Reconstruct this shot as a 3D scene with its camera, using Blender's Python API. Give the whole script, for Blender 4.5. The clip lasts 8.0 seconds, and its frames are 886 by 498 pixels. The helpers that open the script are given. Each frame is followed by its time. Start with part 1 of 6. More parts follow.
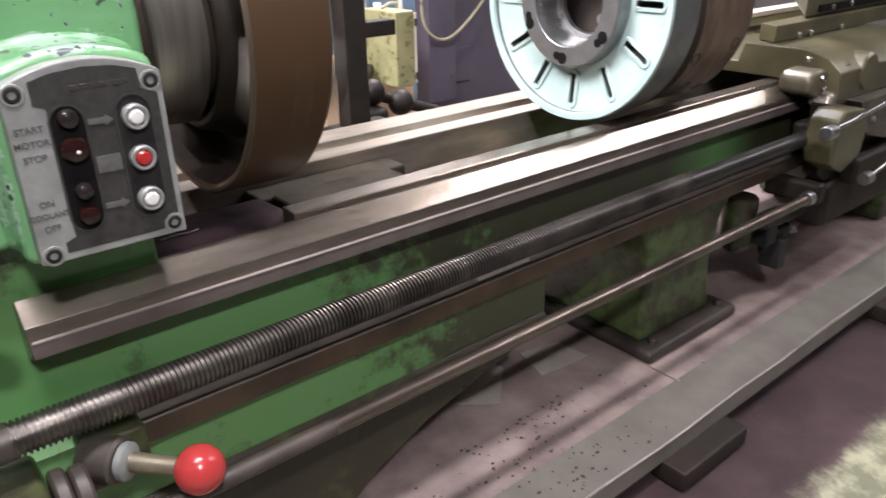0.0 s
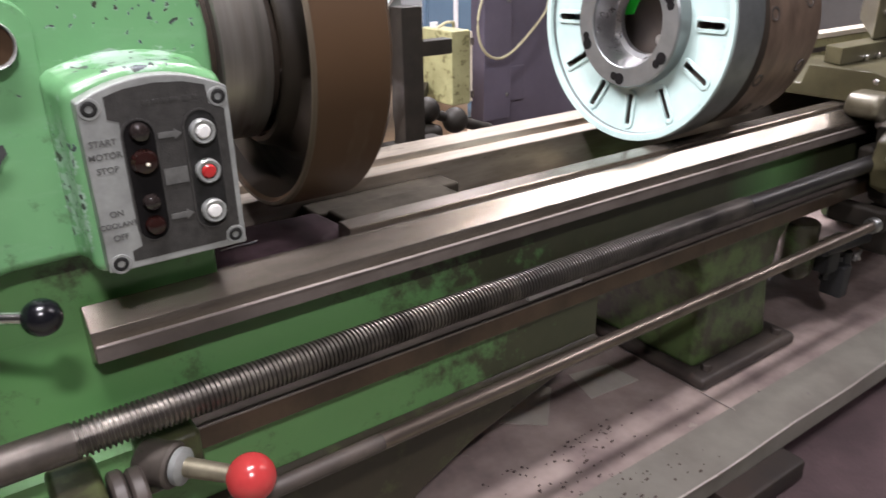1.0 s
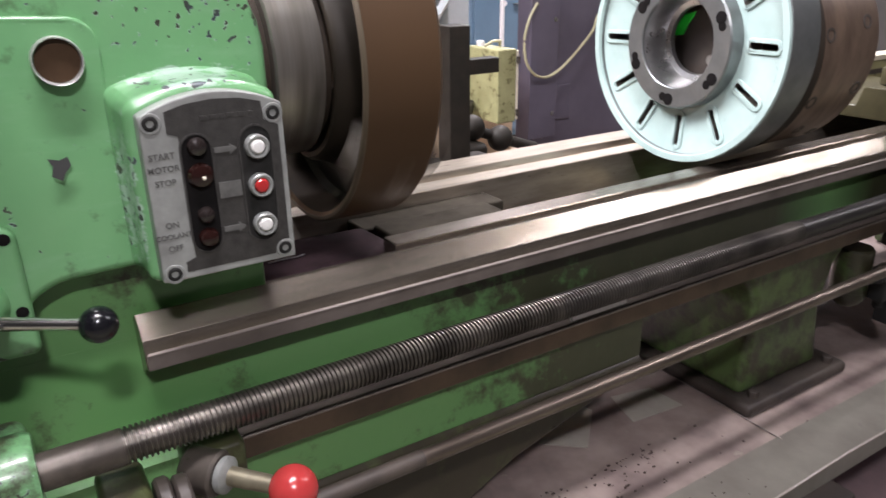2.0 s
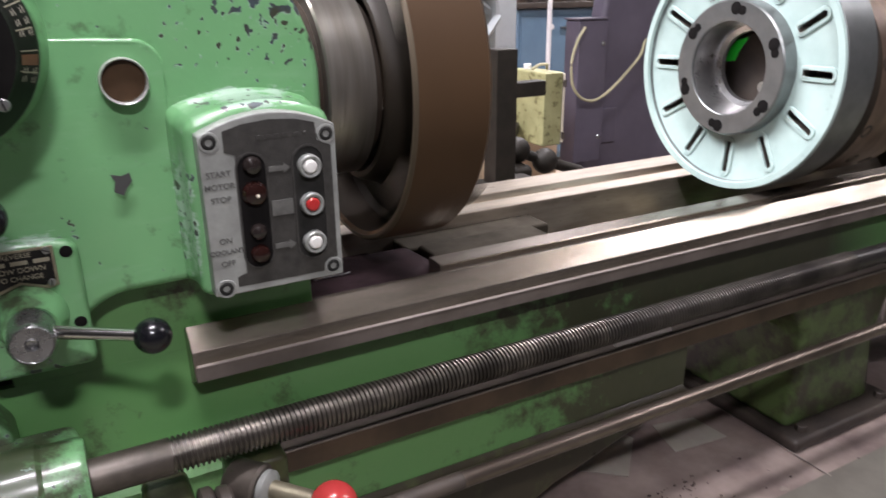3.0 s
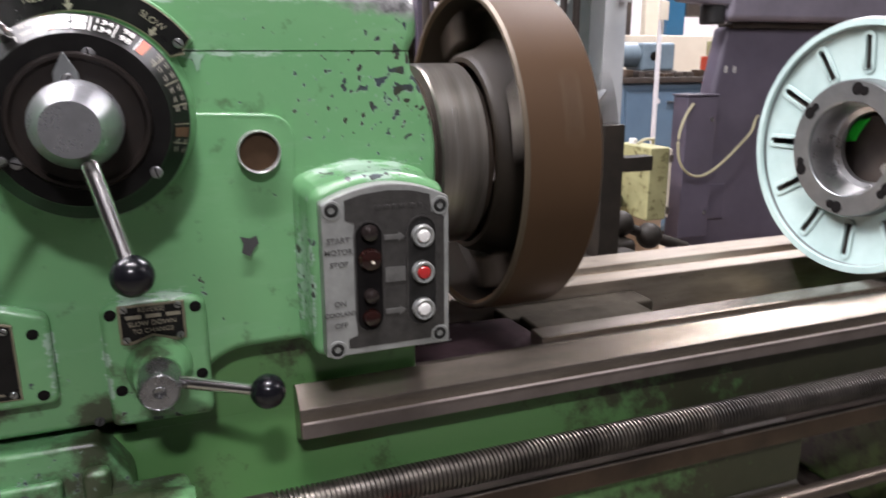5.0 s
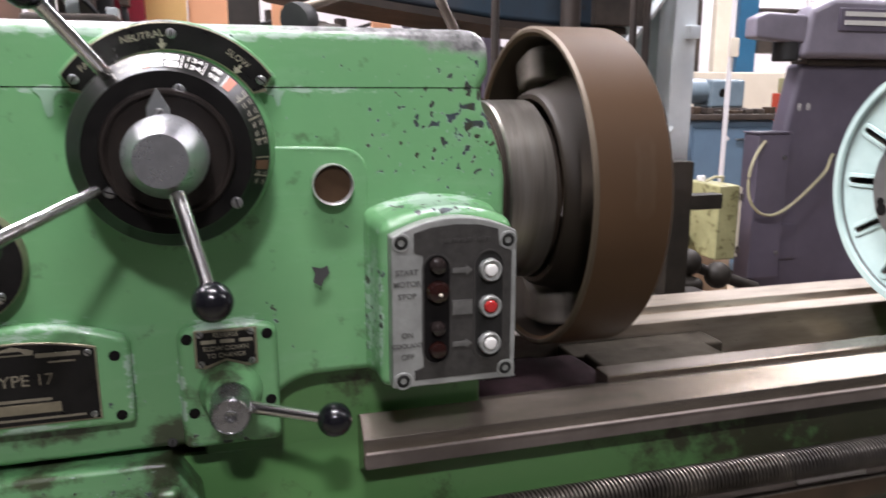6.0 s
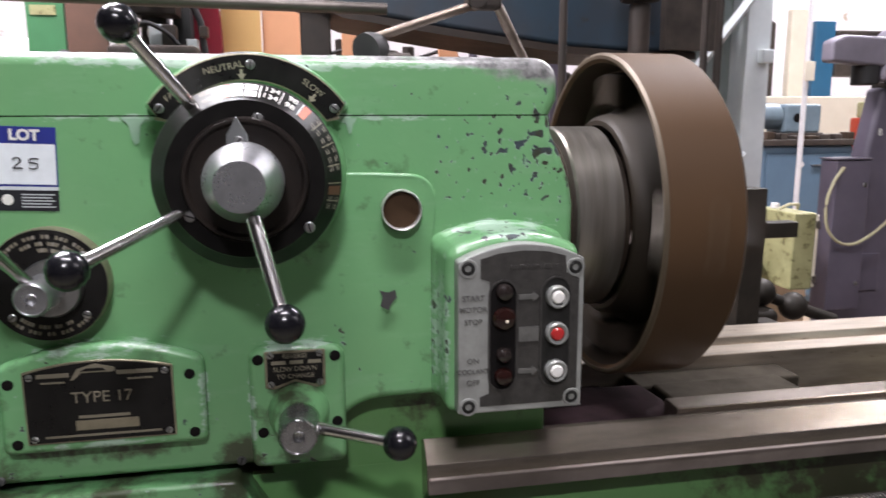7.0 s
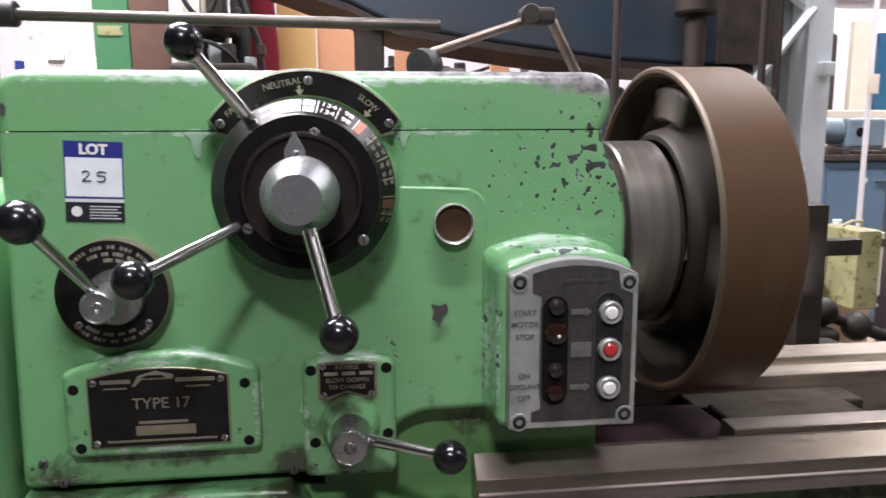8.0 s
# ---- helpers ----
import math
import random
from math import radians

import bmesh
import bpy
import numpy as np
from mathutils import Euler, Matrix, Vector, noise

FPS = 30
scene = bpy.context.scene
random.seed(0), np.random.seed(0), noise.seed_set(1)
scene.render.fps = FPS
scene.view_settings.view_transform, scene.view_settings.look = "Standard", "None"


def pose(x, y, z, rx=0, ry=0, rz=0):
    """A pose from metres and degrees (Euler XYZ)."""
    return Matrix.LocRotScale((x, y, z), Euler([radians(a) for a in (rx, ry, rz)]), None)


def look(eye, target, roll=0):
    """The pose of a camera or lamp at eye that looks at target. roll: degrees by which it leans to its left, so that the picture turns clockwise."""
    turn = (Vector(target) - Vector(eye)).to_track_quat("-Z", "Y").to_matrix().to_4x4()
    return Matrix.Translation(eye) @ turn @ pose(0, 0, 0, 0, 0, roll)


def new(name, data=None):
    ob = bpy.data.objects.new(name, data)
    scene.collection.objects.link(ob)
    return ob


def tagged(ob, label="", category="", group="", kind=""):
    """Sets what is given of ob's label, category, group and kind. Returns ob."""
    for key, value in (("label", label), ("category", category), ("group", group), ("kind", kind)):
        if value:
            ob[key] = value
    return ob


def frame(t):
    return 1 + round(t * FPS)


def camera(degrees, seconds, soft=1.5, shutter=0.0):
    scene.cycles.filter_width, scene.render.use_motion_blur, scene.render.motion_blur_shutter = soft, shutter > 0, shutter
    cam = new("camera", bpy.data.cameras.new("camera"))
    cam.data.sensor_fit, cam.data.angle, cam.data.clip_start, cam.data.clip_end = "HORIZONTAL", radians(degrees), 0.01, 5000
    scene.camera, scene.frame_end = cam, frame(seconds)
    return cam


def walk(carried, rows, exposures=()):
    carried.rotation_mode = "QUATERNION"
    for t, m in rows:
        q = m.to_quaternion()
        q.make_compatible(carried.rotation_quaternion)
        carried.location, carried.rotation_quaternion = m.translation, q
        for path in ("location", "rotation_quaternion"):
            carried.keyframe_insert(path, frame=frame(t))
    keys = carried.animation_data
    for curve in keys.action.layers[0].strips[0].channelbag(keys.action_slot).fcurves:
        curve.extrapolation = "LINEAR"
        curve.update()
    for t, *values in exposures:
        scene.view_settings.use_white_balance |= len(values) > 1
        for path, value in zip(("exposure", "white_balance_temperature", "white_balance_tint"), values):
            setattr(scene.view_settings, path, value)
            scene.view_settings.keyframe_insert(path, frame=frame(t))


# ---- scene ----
cam = camera(62.8, 8.0, shutter=1.0)
PATH = [
    (0, (-0.302, -0.887, 1.102), (0.848, 0.526, 0.277), -0.9),
    (0.5, (-0.305, -0.886, 1.103), (0.796, 0.579, 0.301), -1.0),
    (1, (-0.309, -0.885, 1.104), (0.748, 0.624, 0.324), -1.0),
    (1.5, (-0.313, -0.882, 1.105), (0.703, 0.665, 0.346), -1.0),
    (3, (-0.326, -0.883, 1.111), (0.566, 0.772, 0.427), -0.6),
    (3.5, (-0.331, -0.884, 1.113), (0.513, 0.81, 0.466), -0.5),
    (4, (-0.336, -0.886, 1.115), (0.457, 0.848, 0.513), -0.5),
    (4.5, (-0.341, -0.887, 1.119), (0.4, 0.886, 0.563), -0.4),
    (6, (-0.358, -0.891, 1.123), (0.174, 0.991, 0.706), 0.0),
    (6.5, (-0.362, -0.892, 1.124), (0.085, 1.02, 0.744), -0.1),
    (7, (-0.364, -0.893, 1.125), (0.004, 1.041, 0.775), -0.2),
    (7.5, (-0.368, -0.894, 1.126), (-0.068, 1.056, 0.798), -0.2),
    (8, (-0.368, -0.895, 1.124), (-0.132, 1.067, 0.815), -0.3),
]
walk(cam, [(t, look(e, a, r)) for t, e, a, r in PATH], exposures=[(0.0, 0.34), (1.5, 0.23), (3.0, 0.07), (4.5, -0.03), (6.0, -0.07), (8.0, -0.08)])

# ---- world and lights ----
world = bpy.data.worlds.new("workshop_world")
scene.world = world
world.use_nodes = True
world.node_tree.nodes["Background"].inputs[0].default_value = (0.75, 0.8, 0.9, 1)
world.node_tree.nodes["Background"].inputs[1].default_value = 0.08
scene.view_settings.exposure = 0.0


def ceiling_lamp(x, y, z, lx, ly, watts, tint=(1.0, 0.955, 1.02)):
    lamp = bpy.data.lights.new("tube_light", "AREA")
    lamp.shape, lamp.size, lamp.size_y, lamp.energy, lamp.color = "RECTANGLE", lx, ly, watts, tint
    ob = new("tube_light", lamp)
    ob.matrix_world = pose(x, y, z)
    return ob


# unseen lamps: two set by the shadows, the rest added to brighten areas
LAMPS = [(-0.30, -0.68, 3.3, 1.2, 0.16, 84), (-0.51, -1.92, 2.5, 0.24, 0.13, 54), (-1.7, 0.75, 3.4, 1.6, 0.3, 150),
         (3.75, -1.36, 3.6, 1.9, 0.35, 54), (6.1, -1.36, 3.6, 2.4, 0.4, 40), (2.4, 1.9, 3.9, 1.8, 0.3, 200),
         (-1.5, 1.75, 3.9, 1.8, 0.3, 280), (4.6, 4.0, 3.9, 1.8, 0.3, 190), (-2.4, 3.9, 3.9, 1.8, 0.3, 95)]
for row in LAMPS:
    ceiling_lamp(*row)


# ---- materials ----
def tree_of(name):
    m = bpy.data.materials.new(name)
    m.use_nodes = True
    t = m.node_tree
    return m, t, t.nodes["Principled BSDF"]


def ramp(t, src, a, b, ca=(0, 0, 0, 1), cb=(1, 1, 1, 1)):
    r = t.nodes.new("ShaderNodeValToRGB")
    r.color_ramp.elements[0].position, r.color_ramp.elements[1].position = a, b
    r.color_ramp.elements[0].color, r.color_ramp.elements[1].color = ca, cb
    t.links.new(src, r.inputs[0])
    return r.outputs[0]


def noise_of(t, vec, scale, detail=4.0, rough=0.6):
    n = t.nodes.new("ShaderNodeTexNoise")
    n.inputs["Scale"].default_value, n.inputs["Detail"].default_value, n.inputs["Roughness"].default_value = scale, detail, rough
    t.links.new(vec, n.inputs["Vector"])
    return n.outputs["Fac"]


def mix(t, fac, a, b):
    m = t.nodes.new("ShaderNodeMix")
    m.data_type = "RGBA"
    for sock, v in ((m.inputs[0], fac), (m.inputs[6], a), (m.inputs[7], b)):
        if isinstance(v, (tuple, list)):
            sock.default_value = (*v[:3], 1)
        elif isinstance(v, (int, float)):
            sock.default_value = v
        else:
            t.links.new(v, sock)
    return m.outputs[2]


def calc(t, op, a, b=0.0, clamp=False):
    m = t.nodes.new("ShaderNodeMath")
    m.operation, m.use_clamp = op, clamp
    for sock, v in ((m.inputs[0], a), (m.inputs[1], b)):
        if isinstance(v, (int, float)):
            sock.default_value = v
        else:
            t.links.new(v, sock)
    return m.outputs[0]


def bump_of(t, bsdf, height, strength, distance=0.002):
    b = t.nodes.new("ShaderNodeBump")
    b.inputs["Strength"].default_value, b.inputs["Distance"].default_value = strength, distance
    t.links.new(height, b.inputs["Height"])
    t.links.new(b.outputs[0], bsdf.inputs["Normal"])


def coords(t, kind="Object", stretch=(1, 1, 1)):
    c = t.nodes.new("ShaderNodeTexCoord").outputs[kind]
    if stretch == (1, 1, 1):
        return c
    mp = t.nodes.new("ShaderNodeMapping")
    mp.inputs["Scale"].default_value = stretch
    t.links.new(c, mp.inputs[0])
    return mp.outputs[0]


def coords_of(t, vec, stretch):
    mp = t.nodes.new("ShaderNodeMapping")
    mp.inputs["Scale"].default_value = stretch
    t.links.new(vec, mp.inputs[0])
    return mp.outputs[0]


def surface(name, c1, c2, scale=14.0, rough=0.5, metal=0.0, bump=0.15, fine=160.0, stretch=(1, 1, 1), spread=0.15, stain=None, stain_at=0.62, spec=0.5):
    """Two-scale varied surface: broad patches of c1 and c2, fine grain in relief and gloss, and stains."""
    m, t, bsdf = tree_of(name)
    v = coords(t, "Object", stretch)
    broad, grain = noise_of(t, v, scale), noise_of(t, v, fine, 3.0)
    col = mix(t, ramp(t, broad, 0.35, 0.68), c1, c2)
    if stain:
        col = mix(t, ramp(t, noise_of(t, v, scale * 2.7, 6.0, 0.7), stain_at, stain_at + 0.06), col, stain)
    t.links.new(col, bsdf.inputs["Base Color"])
    r = t.nodes.new("ShaderNodeMapRange")
    r.inputs[3].default_value, r.inputs[4].default_value = max(0.03, rough - spread), min(1.0, rough + spread)
    t.links.new(calc(t, "ADD", calc(t, "MULTIPLY", broad, 0.6), calc(t, "MULTIPLY", grain, 0.4)), r.inputs[0])
    t.links.new(r.outputs[0], bsdf.inputs["Roughness"])
    bsdf.inputs["Metallic"].default_value = metal
    bsdf.inputs["Specular IOR Level"].default_value = spec
    if bump:
        bump_of(t, bsdf, grain, bump, 0.001)
    return m


def plain(name, c, rough=0.4, metal=0.0, emit=0.0):
    m, t, bsdf = tree_of(name)
    v = coords(t)
    t.links.new(mix(t, noise_of(t, v, 60.0), c, tuple(k * 0.75 for k in c)), bsdf.inputs["Base Color"])
    bsdf.inputs["Roughness"].default_value, bsdf.inputs["Metallic"].default_value = rough, metal
    if emit:
        bsdf.inputs["Emission Color"].default_value, bsdf.inputs["Emission Strength"].default_value = (*c, 1), emit
    return m


GREEN = (0.133, 0.322, 0.143)


# where the paint is worn: x, z, half width, half height, how much
WORN = [(-0.385, 0.70, 0.09, 0.02, 0.8), (-0.745, 0.70, 0.05, 0.04, 0.8), (-0.205, 0.87, 0.012, 0.12, 0.7), (-0.12, 0.988, 0.10, 0.008, 1.0),
        (-0.43, 1.135, 0.13, 0.014, 0.8), (-0.33, 0.86, 0.02, 0.02, 1.0), (-0.60, 0.62, 0.2, 0.06, 0.75), (-0.40, 0.585, 0.06, 0.06, 0.8)]
# where oil and dirt have settled, low zones darkened for shade as well: x, z, half width, half height, how much
GRIMY_SHADE = [(-0.61, 0.728, 0.17, 0.022, 0.9), (-0.745, 0.70, 0.07, 0.045, 1.1), (-0.455, 0.692, 0.05, 0.055, 1.7), (-0.62, 0.684, 0.22, 0.020, 1.15),
         (-0.44, 0.62, 0.10, 0.07, 1.7), (-0.40, 0.585, 0.09, 0.08, 1.4), (-0.715, 0.775, 0.018, 0.06, 0.9), (-0.385, 0.705, 0.08, 0.02, 1.0), (-0.62, 0.60, 0.2, 0.07, 1.35),
         (-0.424, 0.945, 0.09, 0.03, 0.55), (-0.384, 0.800, 0.05, 0.018, 0.9), (-0.12, 0.770, 0.10, 0.012, 1.0), (-0.38, 0.71, 0.45, 0.10, 0.35)]


# edges rubbed pale by handling: x, z, half width, half height
RUBBED = [(-0.607, 0.862, 0.125, 0.014), (-0.607, 0.744, 0.12, 0.010), (-0.382, 0.852, 0.065, 0.012), (-0.438, 0.77, 0.008, 0.07), (-0.12, 0.992, 0.10, 0.012),
          (-0.42, 1.190, 0.40, 0.012), (-0.42, 1.128, 0.38, 0.008), (-0.494, 0.79, 0.008, 0.06), (-0.205, 0.87, 0.010, 0.11)]


def worn_green(name, base=GREEN, grime=0.58, chips=True, spread=0.0):
    """Old machine enamel: broad fading, oil grime, and chips down to grey primer, most of them near the spindle end.
    With spread the dark layer grows along x and stands for shade too.
    """
    m, t, bsdf = tree_of(name)
    pos = t.nodes.new("ShaderNodeNewGeometry").outputs["Position"]
    sep = t.nodes.new("ShaderNodeSeparateXYZ")
    t.links.new(pos, sep.inputs[0])
    fade = noise_of(t, pos, 5.0)
    col = mix(t, ramp(t, fade, 0.35, 0.7), base, (base[0] * 1.14, base[1] * 1.04, base[2] * 1.06))
    if chips:
        # pale streaks in the colour for the sheen on glossy paint
        painted_sheen = calc(t, "MULTIPLY", ramp(t, noise_of(t, coords_of(t, pos, (2.2, 1, 9.0)), 4.0, 6.0, 0.65), 0.54, 0.74), 0.14)
        col = mix(t, painted_sheen, col, (0.33, 0.47, 0.36))
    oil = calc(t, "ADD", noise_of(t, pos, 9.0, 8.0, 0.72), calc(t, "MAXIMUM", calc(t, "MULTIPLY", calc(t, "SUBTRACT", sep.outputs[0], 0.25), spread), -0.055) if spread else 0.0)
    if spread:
        # a greener stretch by the carriage, with less of the dark layer
        greener = calc(t, "SUBTRACT", 1.0, calc(t, "MULTIPLY", calc(t, "ABSOLUTE", calc(t, "SUBTRACT", sep.outputs[0], 1.32)), 4.0), True)
        oil = calc(t, "SUBTRACT", calc(t, "MINIMUM", oil, 0.66), calc(t, "MULTIPLY", greener, 0.17))
    dirt = ramp(t, oil, grime - 0.02, grime + (0.10 if chips else 0.11))
    col = mix(t, calc(t, "MULTIPLY", dirt, 0.92), col, mix(t, noise_of(t, pos, 16.0), (0.018, 0.014, 0.009), (0.045, 0.034, 0.022)))
    rough = calc(t, "ADD", calc(t, "ADD", 0.17, calc(t, "MULTIPLY", fade, 0.2)), calc(t, "MULTIPLY", noise_of(t, pos, 30.0, 5.0), 0.10))
    height = calc(t, "ADD", calc(t, "MULTIPLY", noise_of(t, pos, 48.0, 4.0), 0.8), calc(t, "MULTIPLY", noise_of(t, pos, 11.0, 2.0), 1.8))
    if chips:
        # raised edges rubbed pale
        rubbed = 0.0
        for zx, zz, rx, rz in RUBBED:
            dx = calc(t, "MULTIPLY", calc(t, "SUBTRACT", sep.outputs[0], zx), 1.0 / rx)
            dz = calc(t, "MULTIPLY", calc(t, "SUBTRACT", sep.outputs[2], zz), 1.0 / rz)
            rubbed = calc(t, "MAXIMUM", rubbed, calc(t, "SUBTRACT", 1.0, calc(t, "ADD", calc(t, "MULTIPLY", dx, dx), calc(t, "MULTIPLY", dz, dz)), True))
        rubbed = calc(t, "ADD", calc(t, "MULTIPLY", rubbed, 0.27), noise_of(t, coords_of(t, pos, (0.6, 1, 1.6)), 46.0, 6.0, 0.7))
        col = mix(t, calc(t, "MULTIPLY", ramp(t, rubbed, 0.68, 0.76), 0.8), col, (0.38, 0.50, 0.42))
        grimy = 0.0
        for zx, zz, rx, rz, k in GRIMY_SHADE:
            dx = calc(t, "MULTIPLY", calc(t, "SUBTRACT", sep.outputs[0], zx), 1.0 / rx)
            dz = calc(t, "MULTIPLY", calc(t, "SUBTRACT", sep.outputs[2], zz), 1.0 / rz)
            zone = calc(t, "MULTIPLY", calc(t, "SUBTRACT", 1.0, calc(t, "ADD", calc(t, "MULTIPLY", dx, dx), calc(t, "MULTIPLY", dz, dz)), True), k)
            grimy = calc(t, "MAXIMUM", grimy, zone)
        smear = calc(t, "ADD", noise_of(t, pos, 21.0, 8.0, 0.68), calc(t, "MULTIPLY", grimy, 0.20))
        smear = ramp(t, smear, 0.60, 0.76)
        col = mix(t, calc(t, "MULTIPLY", smear, 0.9), col, mix(t, noise_of(t, pos, 60.0), (0.020, 0.017, 0.010), (0.05, 0.045, 0.025)))
        spots = noise_of(t, pos, 88.0, 2.0, 0.45)
        near = calc(t, "MULTIPLY", calc(t, "SUBTRACT", 1.0, calc(t, "MULTIPLY", calc(t, "ABSOLUTE", calc(t, "ADD", sep.outputs[0], 0.062)), 4.6), True),
                    calc(t, "SUBTRACT", 1.0, calc(t, "MULTIPLY", calc(t, "ABSOLUTE", calc(t, "SUBTRACT", sep.outputs[2], 1.09)), 7.5), True))
        for zx, zz, rx, rz, k in WORN:
            dx = calc(t, "MULTIPLY", calc(t, "ABSOLUTE", calc(t, "SUBTRACT", sep.outputs[0], zx)), 1.0 / rx)
            dz = calc(t, "MULTIPLY", calc(t, "ABSOLUTE", calc(t, "SUBTRACT", sep.outputs[2], zz)), 1.0 / rz)
            zone = calc(t, "MULTIPLY", calc(t, "SUBTRACT", 1.0, calc(t, "MAXIMUM", dx, dz), True), k)
            near = calc(t, "MAXIMUM", near, zone)
        lim = calc(t, "SUBTRACT", 0.735, calc(t, "MULTIPLY", near, 0.225))
        chip = calc(t, "MULTIPLY", calc(t, "SUBTRACT", spots, lim), 45.0, True)
        rim = calc(t, "MULTIPLY", calc(t, "SUBTRACT", calc(t, "ADD", spots, 0.018), lim), 40.0, True)
        col = mix(t, calc(t, "MULTIPLY", rim, ramp(t, noise_of(t, pos, 34.0), 0.42, 0.62)), col, (0.33, 0.45, 0.40))
        col = mix(t, chip, col, mix(t, ramp(t, noise_of(t, pos, 26.0), 0.42, 0.58), mix(t, noise_of(t, pos, 160.0), (0.028, 0.026, 0.017), (0.05, 0.06, 0.04)), mix(t, noise_of(t, pos, 200.0), (0.025, 0.035, 0.038), (0.065, 0.085, 0.10))))
        # spindle corner rubbed to bare grey casting; top edge worn, its lamp reflection painted pale
        rub2 = calc(t, "MULTIPLY", calc(t, "SUBTRACT", sep.outputs[2], 1.148), 30.0, True)
        corner = calc(t, "MULTIPLY", calc(t, "MULTIPLY", calc(t, "ADD", sep.outputs[0], 0.24), 6.0, True), rub2)
        top = calc(t, "MULTIPLY", calc(t, "SUBTRACT", sep.outputs[2], 1.186), 90.0, True)
        wear_sheen = calc(t, "ADD", calc(t, "MULTIPLY", corner, 0.72), calc(t, "MULTIPLY", top, 0.62))
        wear_sheen = calc(t, "MULTIPLY", calc(t, "SUBTRACT", calc(t, "ADD", wear_sheen, calc(t, "ADD", calc(t, "MULTIPLY", noise_of(t, pos, 46.0, 8.0, 0.75), 0.7), calc(t, "MULTIPLY", noise_of(t, pos, 13.0, 3.0), 0.75))), 1.10), 3.6, True)
        col = mix(t, wear_sheen, col, mix(t, ramp(t, noise_of(t, pos, 55.0, 6.0, 0.7), 0.35, 0.65), (0.07, 0.07, 0.07), (0.34, 0.34, 0.34)))
        height = calc(t, "SUBTRACT", height, calc(t, "ADD", chip, wear_sheen))
    t.links.new(col, bsdf.inputs["Base Color"])
    t.links.new(rough, bsdf.inputs["Roughness"])
    bump_of(t, bsdf, height, 0.35, 0.0012)
    if chips:
        bsdf.inputs["Coat Weight"].default_value, bsdf.inputs["Coat Roughness"].default_value = 0.35, 0.13
    return m


green = worn_green("green_enamel", grime=0.635)
# bed green: oil dirt plus the bed's shade, both put into the colour
green_oily_shade = worn_green("green_enamel_oily_shade", (0.098, 0.235, 0.080), 0.515, False, 0.50)
green_dark = worn_green("green_enamel_dark", (0.06, 0.11, 0.035), 0.40, False)
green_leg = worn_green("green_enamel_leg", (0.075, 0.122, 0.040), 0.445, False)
green_darkest = worn_green("green_enamel_darkest", (0.060, 0.074, 0.030), 0.39, False)
rubbed_olive = surface("rubbed_olive_casting", (0.15, 0.135, 0.095), (0.075, 0.066, 0.042), 22, 0.32, 0.25, 0.2, 140)
pale_run = surface("pale_paint_run", (0.27, 0.40, 0.30), (0.20, 0.34, 0.23), 30, 0.35)
olive = surface("olive_paint", (0.052, 0.046, 0.024), (0.098, 0.088, 0.046), 9, 0.36, 0, 0.2, 120, stain=(0.05, 0.045, 0.03))
way_steel = surface("ground_way_steel", (0.32, 0.278, 0.235), (0.20, 0.170, 0.138), 6, 0.25, 0.85, 0.02, 300, (1, 6, 6), 0.07, stain=(0.15, 0.128, 0.113), stain_at=0.61)
# paler than way_steel: the bright wall's reflection is put into the colour
rear_steel = surface("rear_way_steel_wall_sheen", (0.46, 0.40, 0.33), (0.28, 0.24, 0.195), 6, 0.32, 0.75, 0.03, 300, (1, 6, 6), 0.07, stain=(0.18, 0.15, 0.12), stain_at=0.62)
way_side = surface("oily_way_side", (0.20, 0.17, 0.15), (0.12, 0.10, 0.085), 8, 0.5, 0.45, 0.15, 150)
dull_black = surface("dull_black_finish", (0.022, 0.018, 0.014), (0.012, 0.010, 0.008), 16, 0.55, 0.0, 0.25, 120, spec=0.25)
dark_iron = surface("oily_dark_iron", (0.035, 0.028, 0.025), (0.075, 0.06, 0.05), 10, 0.5, 0.2, 0.25, 140)
# near black with almost no sheen, so the bed gap renders dark
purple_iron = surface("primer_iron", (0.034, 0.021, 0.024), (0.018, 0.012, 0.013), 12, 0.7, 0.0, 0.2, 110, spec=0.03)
ledge_iron = surface("dark_olive_ledge", (0.050, 0.043, 0.033), (0.026, 0.022, 0.017), 14, 0.7, 0.0, 0.2, 120, spec=0.03)
rack_brown = surface("brown_oily_rack", (0.105, 0.07, 0.048), (0.052, 0.037, 0.027), 9, 0.42, 0.4, 0.2, 120)
oily_thread = surface("oil_black_thread", (0.115, 0.103, 0.092), (0.036, 0.032, 0.029), 9, 0.32, 0.7, 0.05, 260)
screw_steel = surface("lead_screw_steel", (0.17, 0.152, 0.132), (0.055, 0.048, 0.042), 14, 0.33, 0.85, 0.05, 260)
oily_shaft = surface("black_oily_shaft", (0.012, 0.011, 0.011), (0.02, 0.018, 0.017), 14, 0.34, 0.0, 0.05, 200, spec=0.35)
rod_steel = surface("rod_steel", (0.22, 0.18, 0.15), (0.10, 0.08, 0.066), 18, 0.34, 0.85, 0.08, 240, (0.3, 1, 1))
nose_steel = surface("spindle_steel", (0.36, 0.335, 0.30), (0.20, 0.183, 0.16), 10, 0.30, 0.85, 0.0, 90, (6, 1, 1), 0.06)
chuck_brown = surface("brown_oiled_chuck", (0.066, 0.0365, 0.0175), (0.047, 0.0260, 0.0125), 9, 0.6, 0.0, 0.06, 200, (0.3, 1, 1), spec=0.22)
chuck_edge = surface("chuck_rim_edge", (0.115, 0.088, 0.060), (0.07, 0.052, 0.036), 20, 0.5, 0.4, 0.05)
chuck_dark = surface("chuck_back_iron", (0.036, 0.027, 0.020), (0.020, 0.015, 0.011), 12, 0.6, 0.0, 0.2, spec=0.15)
